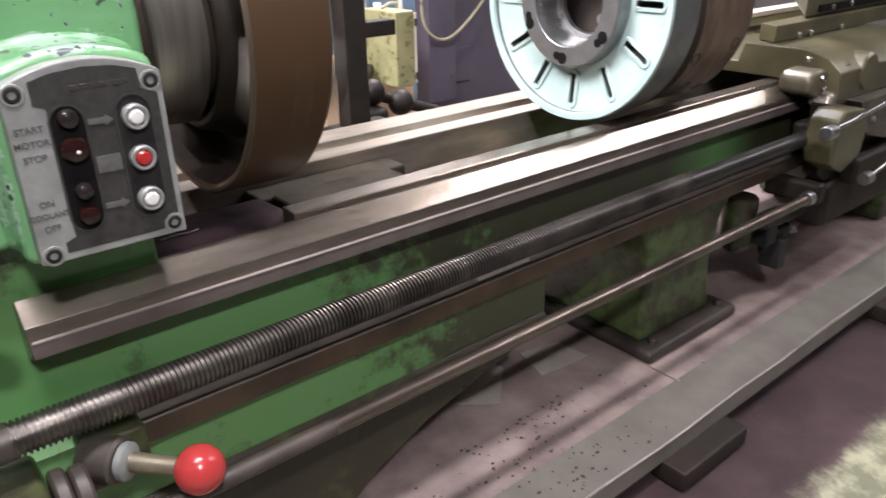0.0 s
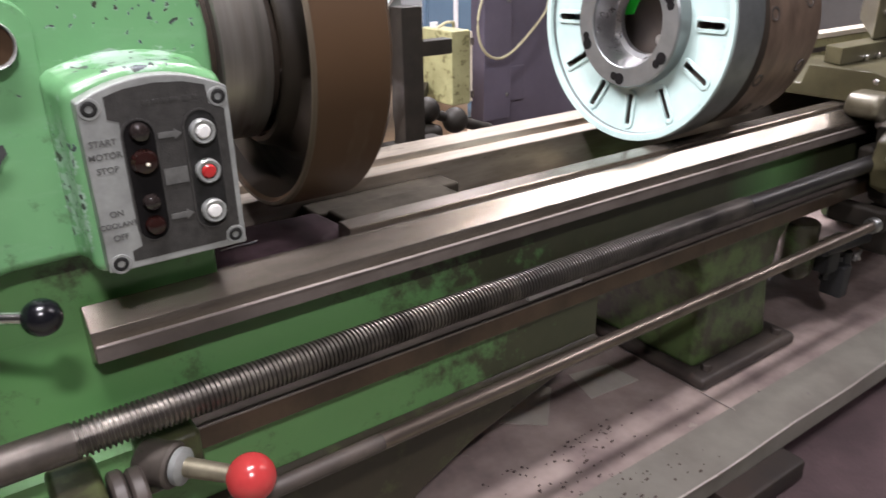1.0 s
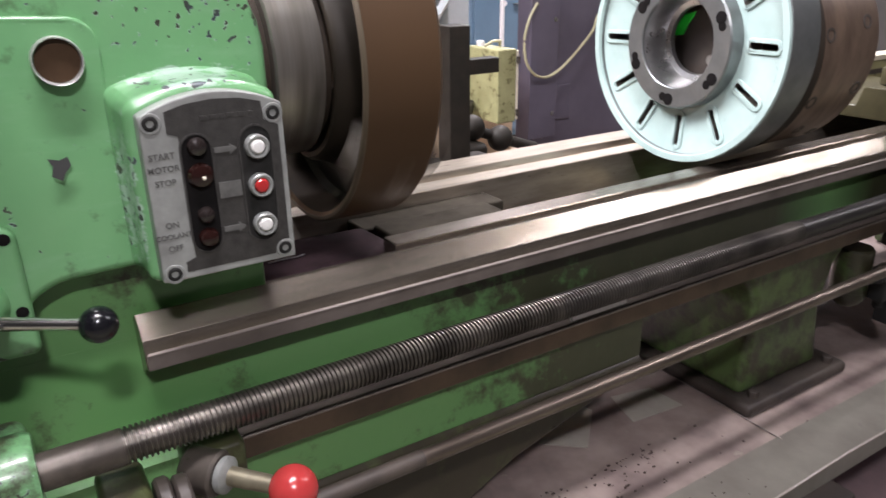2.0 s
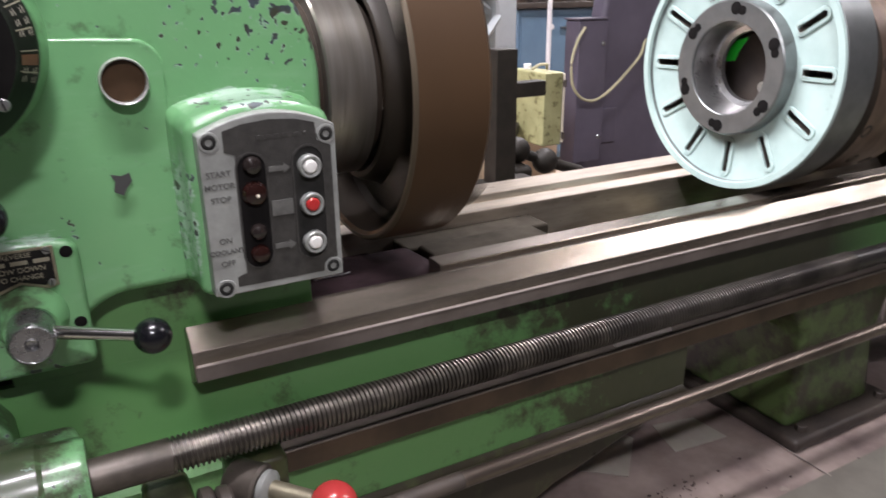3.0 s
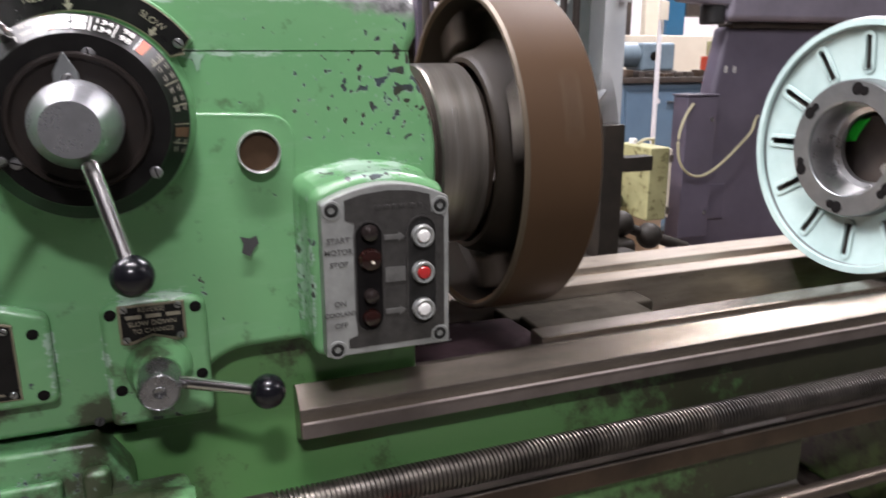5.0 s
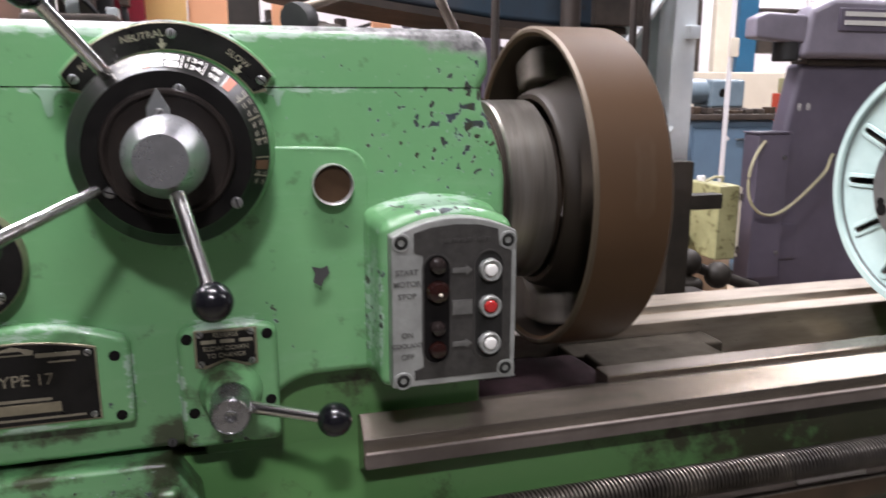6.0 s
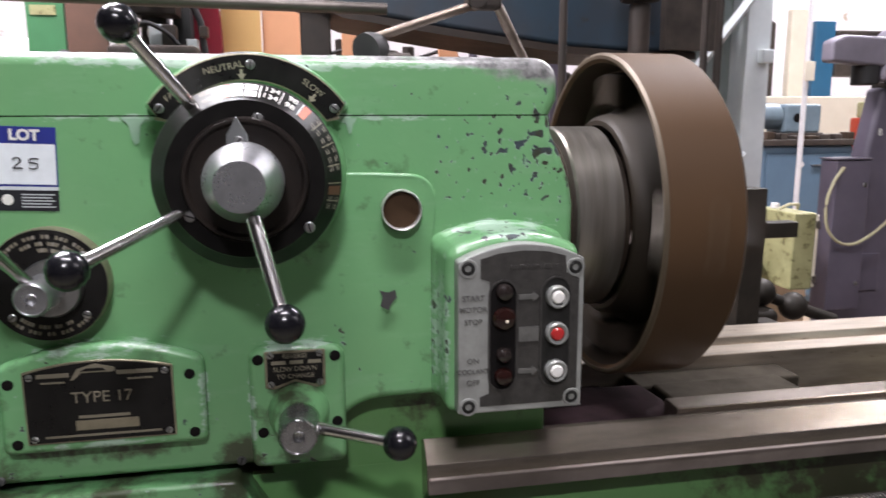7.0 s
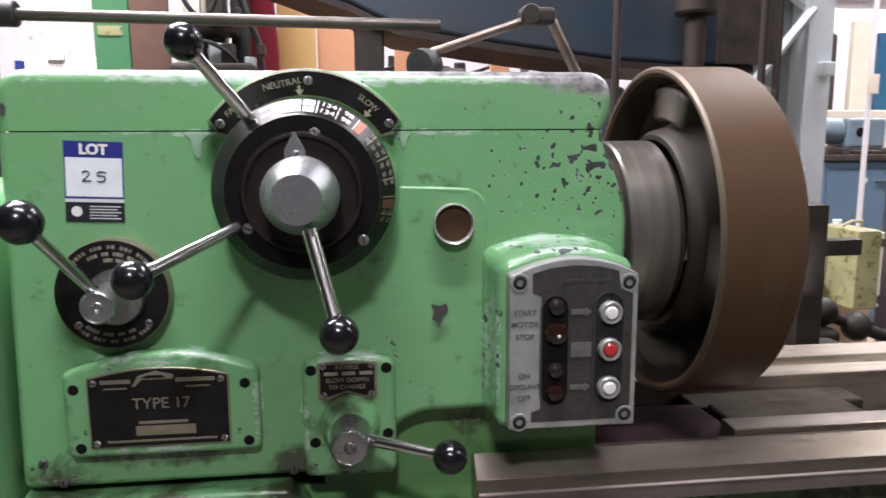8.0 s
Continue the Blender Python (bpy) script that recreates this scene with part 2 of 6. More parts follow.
boss_dull = surface("dull_casting", (0.11, 0.092, 0.078), (0.06, 0.05, 0.042), 20, 0.45, 0.4, 0.1)
boss_iron = surface("rubbed_chuck_boss", (0.17, 0.15, 0.13), (0.09, 0.078, 0.066), 20, 0.5, 0.2, 0.1)
back_brown = surface("brown_chuck_back", (0.022, 0.0165, 0.0115), (0.013, 0.010, 0.007), 20, 0.55, 0.0, 0.1, spec=0.2)
boss_pale = surface("rubbed_casting", (0.30, 0.27, 0.24), (0.18, 0.155, 0.135), 20, 0.4, 0.5, 0.1)
chrome = surface("polished_steel", (0.58, 0.57, 0.56), (0.54, 0.53, 0.52), 30, 0.2, 1.0, 0.0, 60, spread=0.015)
satin = surface("satin_steel", (0.46, 0.46, 0.46), (0.33, 0.33, 0.33), 25, 0.3, 0.95, 0.04, 300)
black_ball = plain("black_ball_plastic", (0.006, 0.006, 0.008), 0.20)
red_ball = plain("red_ball_plastic", (0.46, 0.045, 0.045), 0.2)
black_plate = surface("black_dial_enamel", (0.006, 0.0056, 0.0056), (0.010, 0.0095, 0.009), 30, 0.3, 0.0, 0.03, spec=0.25)
ring_black = surface("black_ring_enamel", (0.006, 0.0056, 0.0056), (0.009, 0.0085, 0.008), 30, 0.34, 0.0, 0.03, spec=0.10)
lever_steel = surface("worn_lever_steel", (0.33, 0.33, 0.335), (0.22, 0.22, 0.225), 40, 0.26, 0.9, 0.05, 300)
ink_rust = plain("faded_brown_ink", (0.12, 0.045, 0.02), 0.5)
brown_ring = surface("dark_brown_ring", (0.018, 0.014, 0.012), (0.011, 0.009, 0.008), 25, 0.33, 0.1, 0.05, spec=0.3)
brass = surface("dull_brass", (0.34, 0.305, 0.22), (0.22, 0.195, 0.14), 30, 0.42, 0.7, 0.05)
ink_white = plain("white_ink", (0.75, 0.74, 0.70), 0.5)
ink_brass = plain("brass_ink", (0.27, 0.245, 0.18), 0.5)
ink_red = plain("orange_red_ink", (0.45, 0.09, 0.03), 0.5)
ink_grey = plain("dark_grey_ink", (0.05, 0.05, 0.05), 0.6)
ink_worn = plain("worn_grey_ink", (0.085, 0.085, 0.08), 0.6)
ink_faded = plain("faded_cream_ink", (0.24, 0.22, 0.18), 0.6)
ink_dull = plain("dull_brass_ink", (0.17, 0.152, 0.11), 0.55)
panel_cast = surface("dark_grey_cast_panel", (0.07, 0.067, 0.063), (0.045, 0.043, 0.041), 60, 0.45, 0.5, 0.5, 420)
panel_rim = surface("worn_grey_panel_rim", (0.34, 0.35, 0.335), (0.22, 0.225, 0.215), 24, 0.42, 0.35, 0.15, 200, stain=(0.16, 0.16, 0.15), stain_at=0.66)
arrow_grey = surface("worn_arrow_grey", (0.17, 0.168, 0.16), (0.10, 0.10, 0.095), 60, 0.45, 0.4, 0.2, 300)
slot_grey = surface("dark_slot_iron", (0.030, 0.029, 0.028), (0.012, 0.012, 0.011), 35, 0.6, 0.2, 0.3, 300, spec=0.2)
hollow = surface("black_recess", (0.008, 0.007, 0.007), (0.005, 0.0045, 0.0045), 40, 0.7, 0.0, 0.05, spec=0.1)
lamp_red = plain("dark_red_lens", (0.018, 0.006, 0.005), 0.12)
lamp_dark = plain("dark_lens", (0.02, 0.015, 0.014), 0.15)
btn_white = plain("white_button", (0.80, 0.79, 0.76), 0.3)
btn_red = plain("red_button", (0.46, 0.03, 0.03), 0.25)
sticker_blue = plain("blue_sticker", (0.02, 0.03, 0.22), 0.4)
sticker_white = plain("white_sticker", (0.75, 0.80, 0.84), 0.4)
sticker_black = plain("black_sticker", (0.015, 0.015, 0.02), 0.4)
sight = surface("brown_oil_glass", (0.07, 0.042, 0.024), (0.05, 0.03, 0.018), 30, 0.15, 0, 0.02)
ring_metal = plain("bright_ring_metal", (0.62, 0.62, 0.60), 0.3, 0.45)
mint = surface("pale_mint_paint", (0.42, 0.54, 0.515), (0.33, 0.44, 0.42), 9, 0.36, 0.0, 0.1, 140, stain=(0.30, 0.40, 0.39), stain_at=0.63)
hub_steel = surface("worn_hub_steel", (0.50, 0.51, 0.53), (0.36, 0.365, 0.38), 40, 0.3, 0.9, 0.05, 300)
face_grey = surface("machined_grey_iron", (0.22, 0.23, 0.23), (0.16, 0.17, 0.17), 16, 0.36, 0.7, 0.06)
chuck_bronze = surface("brown_rusty_chuck", (0.22, 0.155, 0.115), (0.11, 0.074, 0.054), 8, 0.36, 0.55, 0.12, 130, (3, 1, 1))
green_tape = plain("bright_green_tape", (0.04, 0.92, 0.07), 0.5)
tray_sheet = surface("oily_purple_tray", (0.34, 0.27, 0.245), (0.14, 0.103, 0.098), 5, 0.42, 0.0, 0.2, 60, stain=(0.27, 0.23, 0.20), stain_at=0.63)
tray_lip = surface("grey_tray_lip", (0.205, 0.192, 0.165), (0.155, 0.14, 0.12), 7, 0.42, 0.1, 0.2, 90, stain=(0.14, 0.12, 0.12), stain_at=0.64)
bright_edge = plain("pale_edge_metal", (0.46, 0.40, 0.37), 0.45, 0.5)
scrap_pale = surface("pale_scrap_card", (0.42, 0.39, 0.34), (0.34, 0.31, 0.27), 8, 0.7)
swarf = plain("dark_swarf", (0.065, 0.043, 0.036), 0.6)
mill_purple = surface("purple_grey_enamel", (0.115, 0.10, 0.135), (0.088, 0.077, 0.105), 6, 0.42, 0.0, 0.1)
mill_light = surface("lilac_grey_enamel", (0.24, 0.22, 0.27), (0.17, 0.155, 0.19), 6, 0.35, 0.0, 0.1)
box_yellow = surface("dirty_yellow_green_paint", (0.33, 0.32, 0.165), (0.22, 0.21, 0.10), 12, 0.5, 0.0, 0.2, 110, stain=(0.11, 0.10, 0.04), stain_at=0.56)
cab_blue = surface("blue_grey_paint", (0.115, 0.185, 0.262), (0.095, 0.152, 0.222), 5, 0.4, 0.0, 0.1)
motor_blue = surface("pale_blue_motor_paint", (0.17, 0.225, 0.265), (0.12, 0.165, 0.20), 9, 0.4, 0.0, 0.1)
beam_blue = surface("faded_blue_machine_paint", (0.024, 0.044, 0.066), (0.034, 0.034, 0.040), 3, 0.45, 0.0, 0.15, 60, stain=(0.03, 0.028, 0.03), stain_at=0.6)
dull_bar = surface("dull_steel_bar", (0.12, 0.105, 0.095), (0.06, 0.052, 0.047), 12, 0.4, 0.7, 0.1, 200, (0.3, 1, 1))
rust_dark = surface("dark_rusty_iron", (0.032, 0.021, 0.016), (0.018, 0.014, 0.012), 8, 0.6, 0.2, 0.3)
steel_grey = surface("grey_painted_steel", (0.56, 0.60, 0.61), (0.46, 0.50, 0.52), 5, 0.45, 0.0, 0.1)
sheet_grey = surface("dull_green_grey_sheet", (0.24, 0.28, 0.27), (0.16, 0.19, 0.19), 3, 0.5, 0.0, 0.1)
orange_ply = surface("orange_tan_board", (0.68, 0.43, 0.17), (0.62, 0.38, 0.14), 4, 0.6, 0.0, 0.15, 90, (1, 1, 0.3))
salmon_ply = surface("salmon_board", (0.72, 0.36, 0.20), (0.66, 0.33, 0.18), 4, 0.6, 0.0, 0.1)
tan_card = surface("matt_tan", (0.66, 0.49, 0.34), (0.57, 0.41, 0.27), 6, 0.8, 0.0, 0.1)
deep_red = surface("deep_red_paint", (0.20, 0.012, 0.025), (0.15, 0.01, 0.02), 6, 0.4)
cab_green = surface("green_cabinet_paint", (0.06, 0.19, 0.085), (0.05, 0.16, 0.07), 5, 0.4)
brown_board = surface("brown_board", (0.12, 0.06, 0.04), (0.085, 0.045, 0.03), 6, 0.6)
cream = surface("cream_paint", (0.72, 0.66, 0.55), (0.65, 0.59, 0.48), 5, 0.5)
orange_red = surface("orange_red_paint", (0.45, 0.05, 0.02), (0.38, 0.04, 0.015), 6, 0.4)
azure = surface("azure_paint", (0.03, 0.13, 0.25), (0.025, 0.11, 0.21), 6, 0.4)
cable_cream = plain("cream_cable", (0.45, 0.42, 0.27), 0.5)
pole_white = plain("white_conduit", (0.80, 0.78, 0.80), 0.4)
wall_paint = surface("off_white_wall_paint", (0.74, 0.72, 0.75), (0.66, 0.63, 0.66), 1.5, 0.7, 0, 0.15, 40, stain=(0.36, 0.30, 0.24), stain_at=0.62)
# dark colours for the unseen walls and ceiling, to hold back fill light
dim_paint = surface("dark_low_bounce_paint", (0.07, 0.068, 0.066), (0.05, 0.048, 0.047), 1.5, 0.8, 0, 0.15, 30)
ceiling_paint = surface("ceiling_paint", (0.16, 0.16, 0.16), (0.12, 0.12, 0.12), 1.5, 0.8, 0, 0.1, 30)
rubber = plain("black_rubber", (0.015, 0.015, 0.016), 0.6)
glow = plain("lamp_tube", (1.0, 0.97, 0.93), 0.4, 0.0, 6.0)

floor_mat, ft, fb = tree_of("painted_concrete_floor")
fpos = ft.nodes.new("ShaderNodeNewGeometry").outputs["Position"]
fsep = ft.nodes.new("ShaderNodeSeparateXYZ")
ft.links.new(fpos, fsep.inputs[0])
paint_edge = calc(ft, "ADD", calc(ft, "MULTIPLY", calc(ft, "ADD", fsep.outputs[1], 0.46), 22.0), calc(ft, "MULTIPLY", calc(ft, "SUBTRACT", noise_of(ft, fpos, 22.0, 6.0, 0.7), 0.5), 3.0), False)
paint_edge = calc(ft, "ADD", paint_edge, 0.5, True)
bare = mix(ft, ramp(ft, noise_of(ft, fpos, 16.0, 6.0, 0.65), 0.42, 0.6), (0.10, 0.10, 0.062), (0.22, 0.22, 0.145))
# worn yellow margin line along the machine, then floor darkened to cut bounced light
dark_ground = mix(ft, ramp(ft, noise_of(ft, fpos, 4.0, 6.0, 0.65), 0.4, 0.65), (0.075, 0.070, 0.060), (0.12, 0.11, 0.095))
low_bounce = calc(ft, "ADD", calc(ft, "MULTIPLY", calc(ft, "SUBTRACT", -0.82, fsep.outputs[1]), 16.0), calc(ft, "SUBTRACT", noise_of(ft, fpos, 14.0, 5.0), 0.5), True)
bare = mix(ft, low_bounce, bare, dark_ground)
painted = mix(ft, ramp(ft, noise_of(ft, fpos, 6.0, 6.0, 0.65), 0.4, 0.65), (0.038, 0.022, 0.024), (0.064, 0.039, 0.041))
tan = mix(ft, ramp(ft, noise_of(ft, fpos, 5.0, 6.0, 0.6), 0.4, 0.65), (0.46, 0.35, 0.25), (0.38, 0.29, 0.21))
aisle = calc(ft, "ADD", calc(ft, "MULTIPLY", calc(ft, "SUBTRACT", fsep.outputs[1], 1.1), 12.0), calc(ft, "SUBTRACT", noise_of(ft, fpos, 12.0, 5.0), 0.5), True)
ft.links.new(mix(ft, aisle, mix(ft, paint_edge, bare, painted), tan), fb.inputs["Base Color"])
fb.inputs["Roughness"].default_value = 0.55
bump_of(ft, fb, noise_of(ft, fpos, 70.0, 5.0), 0.4, 0.003)


# ---- mesh helpers ----
ORG = {}


def thing(name, at, label, category, group="", kind=""):
    e = new(name)
    e.empty_display_size = 0.05
    e.location = at
    ORG[e] = Vector(at)
    return tagged(e, label, category, group, kind)


def finish(bm, sharp=0.6):
    bmesh.ops.recalc_face_normals(bm, faces=bm.faces)
    for f in bm.faces:
        f.smooth = True
    for e in bm.edges:
        e.smooth = len(e.link_faces) == 2 and e.calc_face_angle(0) < sharp


def part(name, bm, material, parent=None, label="", at=None, category="", kind="", group=""):
    """Links bm, built in world metres, as one mesh under its thing or part."""
    finish(bm)
    if at is None:
        lo = [min(v.co[i] for v in bm.verts) for i in range(3)]
        hi = [max(v.co[i] for v in bm.verts) for i in range(3)]
        at = [(a + b) / 2 for a, b in zip(lo, hi)] if parent else [(lo[0] + hi[0]) / 2, (lo[1] + hi[1]) / 2, lo[2]]
    at = Vector(at)
    bmesh.ops.translate(bm, vec=-at, verts=bm.verts)
    me = bpy.data.meshes.new(name)
    bm.to_mesh(me)
    bm.free()
    me.materials.append(material)
    ob = new(name, me)
    ORG[ob] = at
    if parent:
        ob.parent = parent
        ob.location = at - ORG[parent]
    else:
        ob.location = at
    even = ob.modifiers.new('even_normals', 'WEIGHTED_NORMAL')
    even.keep_sharp = True
    return tagged(ob, label, category, group, kind)


def joined(*bms):
    out = bmesh.new()
    for b in bms:
        me = bpy.data.meshes.new("tmp")
        b.to_mesh(me)
        b.free()
        out.from_mesh(me)
        bpy.data.meshes.remove(me)
    return out


def soften(bm, width, segments=2, limit=0.5):
    es = [e for e in bm.edges if len(e.link_faces) == 2 and e.calc_face_angle(0) > limit]
    if width > 0 and es:
        bmesh.ops.bevel(bm, geom=es, offset=width, segments=segments, affect="EDGES", profile=0.5, clamp_overlap=True)
    return bm


def soft_but(bm, width, segments, z):
    """Rounds the edges, all but those of the joint at the height z."""
    es = [e for e in bm.edges if e.calc_face_angle(0) > 0.5 and not all(abs(v.co.z - z) < 1e-4 for v in e.verts)]
    bmesh.ops.bevel(bm, geom=es, offset=width, segments=segments, affect="EDGES", profile=0.5, clamp_overlap=True)
    return bm


AXES = {"x": lambda p, h: (h, p[0], p[1]), "y": lambda p, h: (p[0], h, p[1]), "z": lambda p, h: (p[0], p[1], h)}


def prism(poly, axis, a, b, bev=0.0, seg=2, limit=0.5):
    """A polygon (the two other axes, in order) pushed along an axis from a to b."""
    bm = bmesh.new()
    f = AXES[axis]
    lo = [bm.verts.new(f(p, a)) for p in poly]
    hi = [bm.verts.new(f(p, b)) for p in poly]
    n = len(poly)
    bm.faces.new(lo)
    bm.faces.new(hi[::-1])
    for i in range(n):
        bm.faces.new((lo[i], hi[i], hi[(i + 1) % n], lo[(i + 1) % n]))
    bmesh.ops.recalc_face_normals(bm, faces=bm.faces)
    return soften(bm, bev, seg, limit)


def block(x0, x1, y0, y1, z0, z1, bev=0.003, seg=2):
    return prism([(x0, y0), (x1, y0), (x1, y1), (x0, y1)], "z", z0, z1, bev, seg)


def along(p, q):
    """A frame whose z runs from p to q."""
    d = Vector(q) - Vector(p)
    return Matrix.Translation(p) @ d.to_track_quat("Z", "Y").to_matrix().to_4x4(), d.length


def spun(profile, p, q, n=32):
    """A profile of (radius, part of the way from p to q) turned about the line p-q. Radius 0 closes it."""
    m, length = along(p, q)
    bm = bmesh.new()
    rings = []
    for r, h in profile:
        if r < 1e-6:
            rings.append([bm.verts.new(m @ Vector((0, 0, h * length)))])
        else:
            rings.append([bm.verts.new(m @ Vector((r * math.cos(a), r * math.sin(a), h * length))) for a in (2 * math.pi * i / n for i in range(n))])
    for a, b in zip(rings, rings[1:]):
        for i in range(n):
            j = (i + 1) % n
            if len(a) == 1 and len(b) == 1:
                continue
            if len(a) == 1:
                bm.faces.new((a[0], b[i], b[j]))
            elif len(b) == 1:
                bm.faces.new((a[i], b[0], a[j]))
            else:
                bm.faces.new((a[i], b[i], b[j], a[j]))
    return bm


def bar(p, q, r, r2=None, n=20, edge=0.12):
    r2 = r if r2 is None else r2
    k = min(0.2, edge * r / max(1e-6, (Vector(q) - Vector(p)).length))
    return spun([(0, 0), (r * 0.9, 0), (r, k), (r2, 1 - k), (r2 * 0.9, 1), (0, 1)], p, q, n)


def orb(c, r, n=24, squash=1.0):
    bm = bmesh.new()
    bmesh.ops.create_uvsphere(bm, u_segments=n, v_segments=n // 2 + 2, radius=r, matrix=Matrix.Translation(c) @ Matrix.Diagonal((1, 1, squash, 1)))
    return bm


def hose(points, r, n=10):
    """A bent round bar through points."""
    pts = [Vector(p) for p in points]
    bm = bmesh.new()
    rings = []
    for i, p in enumerate(pts):
        d = (pts[min(i + 1, len(pts) - 1)] - pts[max(i - 1, 0)]).normalized()
        m = Matrix.Translation(p) @ d.to_track_quat("Z", "Y").to_matrix().to_4x4()
        rings.append([bm.verts.new(m @ Vector((r * math.cos(2 * math.pi * k / n), r * math.sin(2 * math.pi * k / n), 0))) for k in range(n)])
    for a, b in zip(rings, rings[1:]):
        for k in range(n):
            bm.faces.new((a[k], b[k], b[(k + 1) % n], a[(k + 1) % n]))
    bm.faces.new(rings[0])
    bm.faces.new(rings[-1][::-1])
    return bm


def smooth_path(points, n=5):
    """A curve through points (Catmull-Rom)."""
    p = [Vector(q) for q in points]
    out = []
    for i in range(len(p) - 1):
        a, b, c, d = p[max(i - 1, 0)], p[i], p[i + 1], p[min(i + 2, len(p) - 1)]
        for k in range(n):
            t = k / n
            out.append(0.5 * ((2 * b) + (c - a) * t + (2 * a - 5 * b + 4 * c - d) * t * t + (3 * b - a - 3 * c + d) * t ** 3))
    return out + [p[-1]]


def arc_points(cx, cz, r, a0, a1, n):
    return [(cx + r * math.cos(radians(a0 + (a1 - a0) * i / n)), cz + r * math.sin(radians(a0 + (a1 - a0) * i / n))) for i in range(n + 1)]


def arched(x0, x1, z0, z1, rise, n=10, r=0.0):
    """An upright outline with a bowed top."""
    top = [(x1 + (x0 - x1) * i / n, z1 + rise * (1 - (2 * i / n - 1) ** 2)) for i in range(n + 1)]
    return [(x0, z0), (x1, z0)] + top


def pill(x0, x1, z0, z1, n=8):
    r, cx = (x1 - x0) / 2, (x0 + x1) / 2
    return arc_points(cx, z1 - r, r, 0, 180, n) + arc_points(cx, z0 + r, r, 180, 360, n)


def lettering(name, words, size, m, material, parent, label="", deep=0.0004, bold=0.0):
    cu = bpy.data.curves.new("tmp", "FONT")
    cu.body, cu.size, cu.align_x, cu.align_y, cu.extrude = words, size, "CENTER", "CENTER", deep
    cu.offset = bold
    tmp = new("tmp", cu)
    bpy.context.view_layer.update()
    me = bpy.data.meshes.new_from_object(tmp.evaluated_get(bpy.context.evaluated_depsgraph_get()))
    bpy.data.objects.remove(tmp)
    bm = bmesh.new()
    bm.from_mesh(me)
    bmesh.ops.transform(bm, matrix=m, verts=bm.verts)
    return part(name, bm, material, parent, label)


def upright(x, y, z, turn=0):
    """The pose of writing on a face that looks to the operator."""
    return pose(x, y, z, 90, 0, 0) @ pose(0, 0, 0, 0, 0, turn)


def screw_head(x, y, z, r, parent, material=None, name="screw"):
    slot = random.uniform(0, 3.1)
    head = spun([(0, 0), (r, 0), (r, 0.35), (r * 0.8, 0.8), (0, 1)], (x, y, z), (x, y - r * 0.6, z), 14)
    s = part(name, head, material or satin, parent)
    c, d = math.cos(slot) * r * 0.8, math.sin(slot) * r * 0.8
    part("slot", bar((x - c, y - r * 0.57, z - d), (x + c, y - r * 0.57, z + d), r * 0.14, n=6), hollow, s)
    return s


def cap_bolt(x, y, z, r, parent):
    s = part("bolt", spun([(0, 0), (r, 0), (r, 0.8), (r * 0.85, 1), (r * 0.5, 1), (r * 0.5, 0.5), (0, 0.5)], (x, y, z), (x, y - r * 0.55, z), 18), slot_grey, parent, "dark socket-head bolt")
    return s


def lever(name, root, tip, r0, r1, ball_r, parent, ball=None, label=""):
    root, tip = Vector(root), Vector(tip)
    d = (tip - root).normalized()
    rod = part(name, joined(bar(root, tip - d * ball_r * 0.8, r0, r1, 18), bar(tip - d * ball_r * 1.25, tip - d * ball_r * 0.8, r1 * 1.05, r1 * 1.05, 16)), chrome, parent, label)
    part("ball", orb(tip, ball_r, 28), ball or black_ball, rod, "glossy round ball knob")
    return rod


# ---- room ----
def room():
    part("floor", block(-6, 7.5, -5, 7, -0.2, 0, 0), floor_mat, None, "worn concrete floor painted dull purple with bare yellowish patches", kind="structure", category="floor")
    part("wall_north", block(-6, 7.5, 5.6, 5.8, 0, 4.6, 0), wall_paint, None, "pale lilac-white painted workshop wall", kind="structure", category="wall")
    # unseen walls and ceiling, added dark to limit bounced light
    part("wall_south", block(-6, 7.5, -5.2, -5, 0, 4.6, 0), dim_paint, None, "unseen dark grey wall that keeps bounced light low", kind="structure", category="wall")
    part("wall_east", block(7.5, 7.7, -5, 5.6, 0, 4.6, 0), dim_paint, None, "unseen dark grey wall that keeps bounced light low", kind="structure", category="wall")
    part("wall_west", block(-6.2, -6, -5, 5.6, 0, 4.6, 0), dim_paint, None, "unseen dark grey wall that keeps bounced light low", kind="structure", category="wall")
    part("ceiling", block(-6, 7.5, -5, 5.6, 4.6, 4.8, 0), ceiling_paint, None, "unseen dark grey ceiling that keeps bounced light low", kind="structure", category="ceiling")
    for x, y, z, lx, ly, w in LAMPS:
        f = thing("ceiling_light", (x, y, z), "unseen white ceiling light fitting added to light the scene", "ceiling light", "ceiling lights")
        part("housing", block(x - lx / 2 - 0.05, x + lx / 2 + 0.05, y - ly / 2 - 0.03, y + ly / 2 + 0.03, z + 0.05, z + 0.12, 0.01), cream, f)
        for s in (-1, 1):
            part("tube", bar((x - lx / 2, y + s * ly / 4, z + 0.03), (x + lx / 2, y + s * ly / 4, z + 0.03), 0.014), glow, f)
            part("hanger", bar((x + s * lx / 3, y, z + 0.12), (x + s * lx / 3, y, 4.6), 0.006, n=8), steel_grey, f)


room()

# ---- lathe ----
lathe = thing("lathe", (0.3, 0.2, 0), "large old green-painted metalworking lathe with its chuck spinning", "lathe")
AX_Y, AX_Z = 0.2, 0.9735


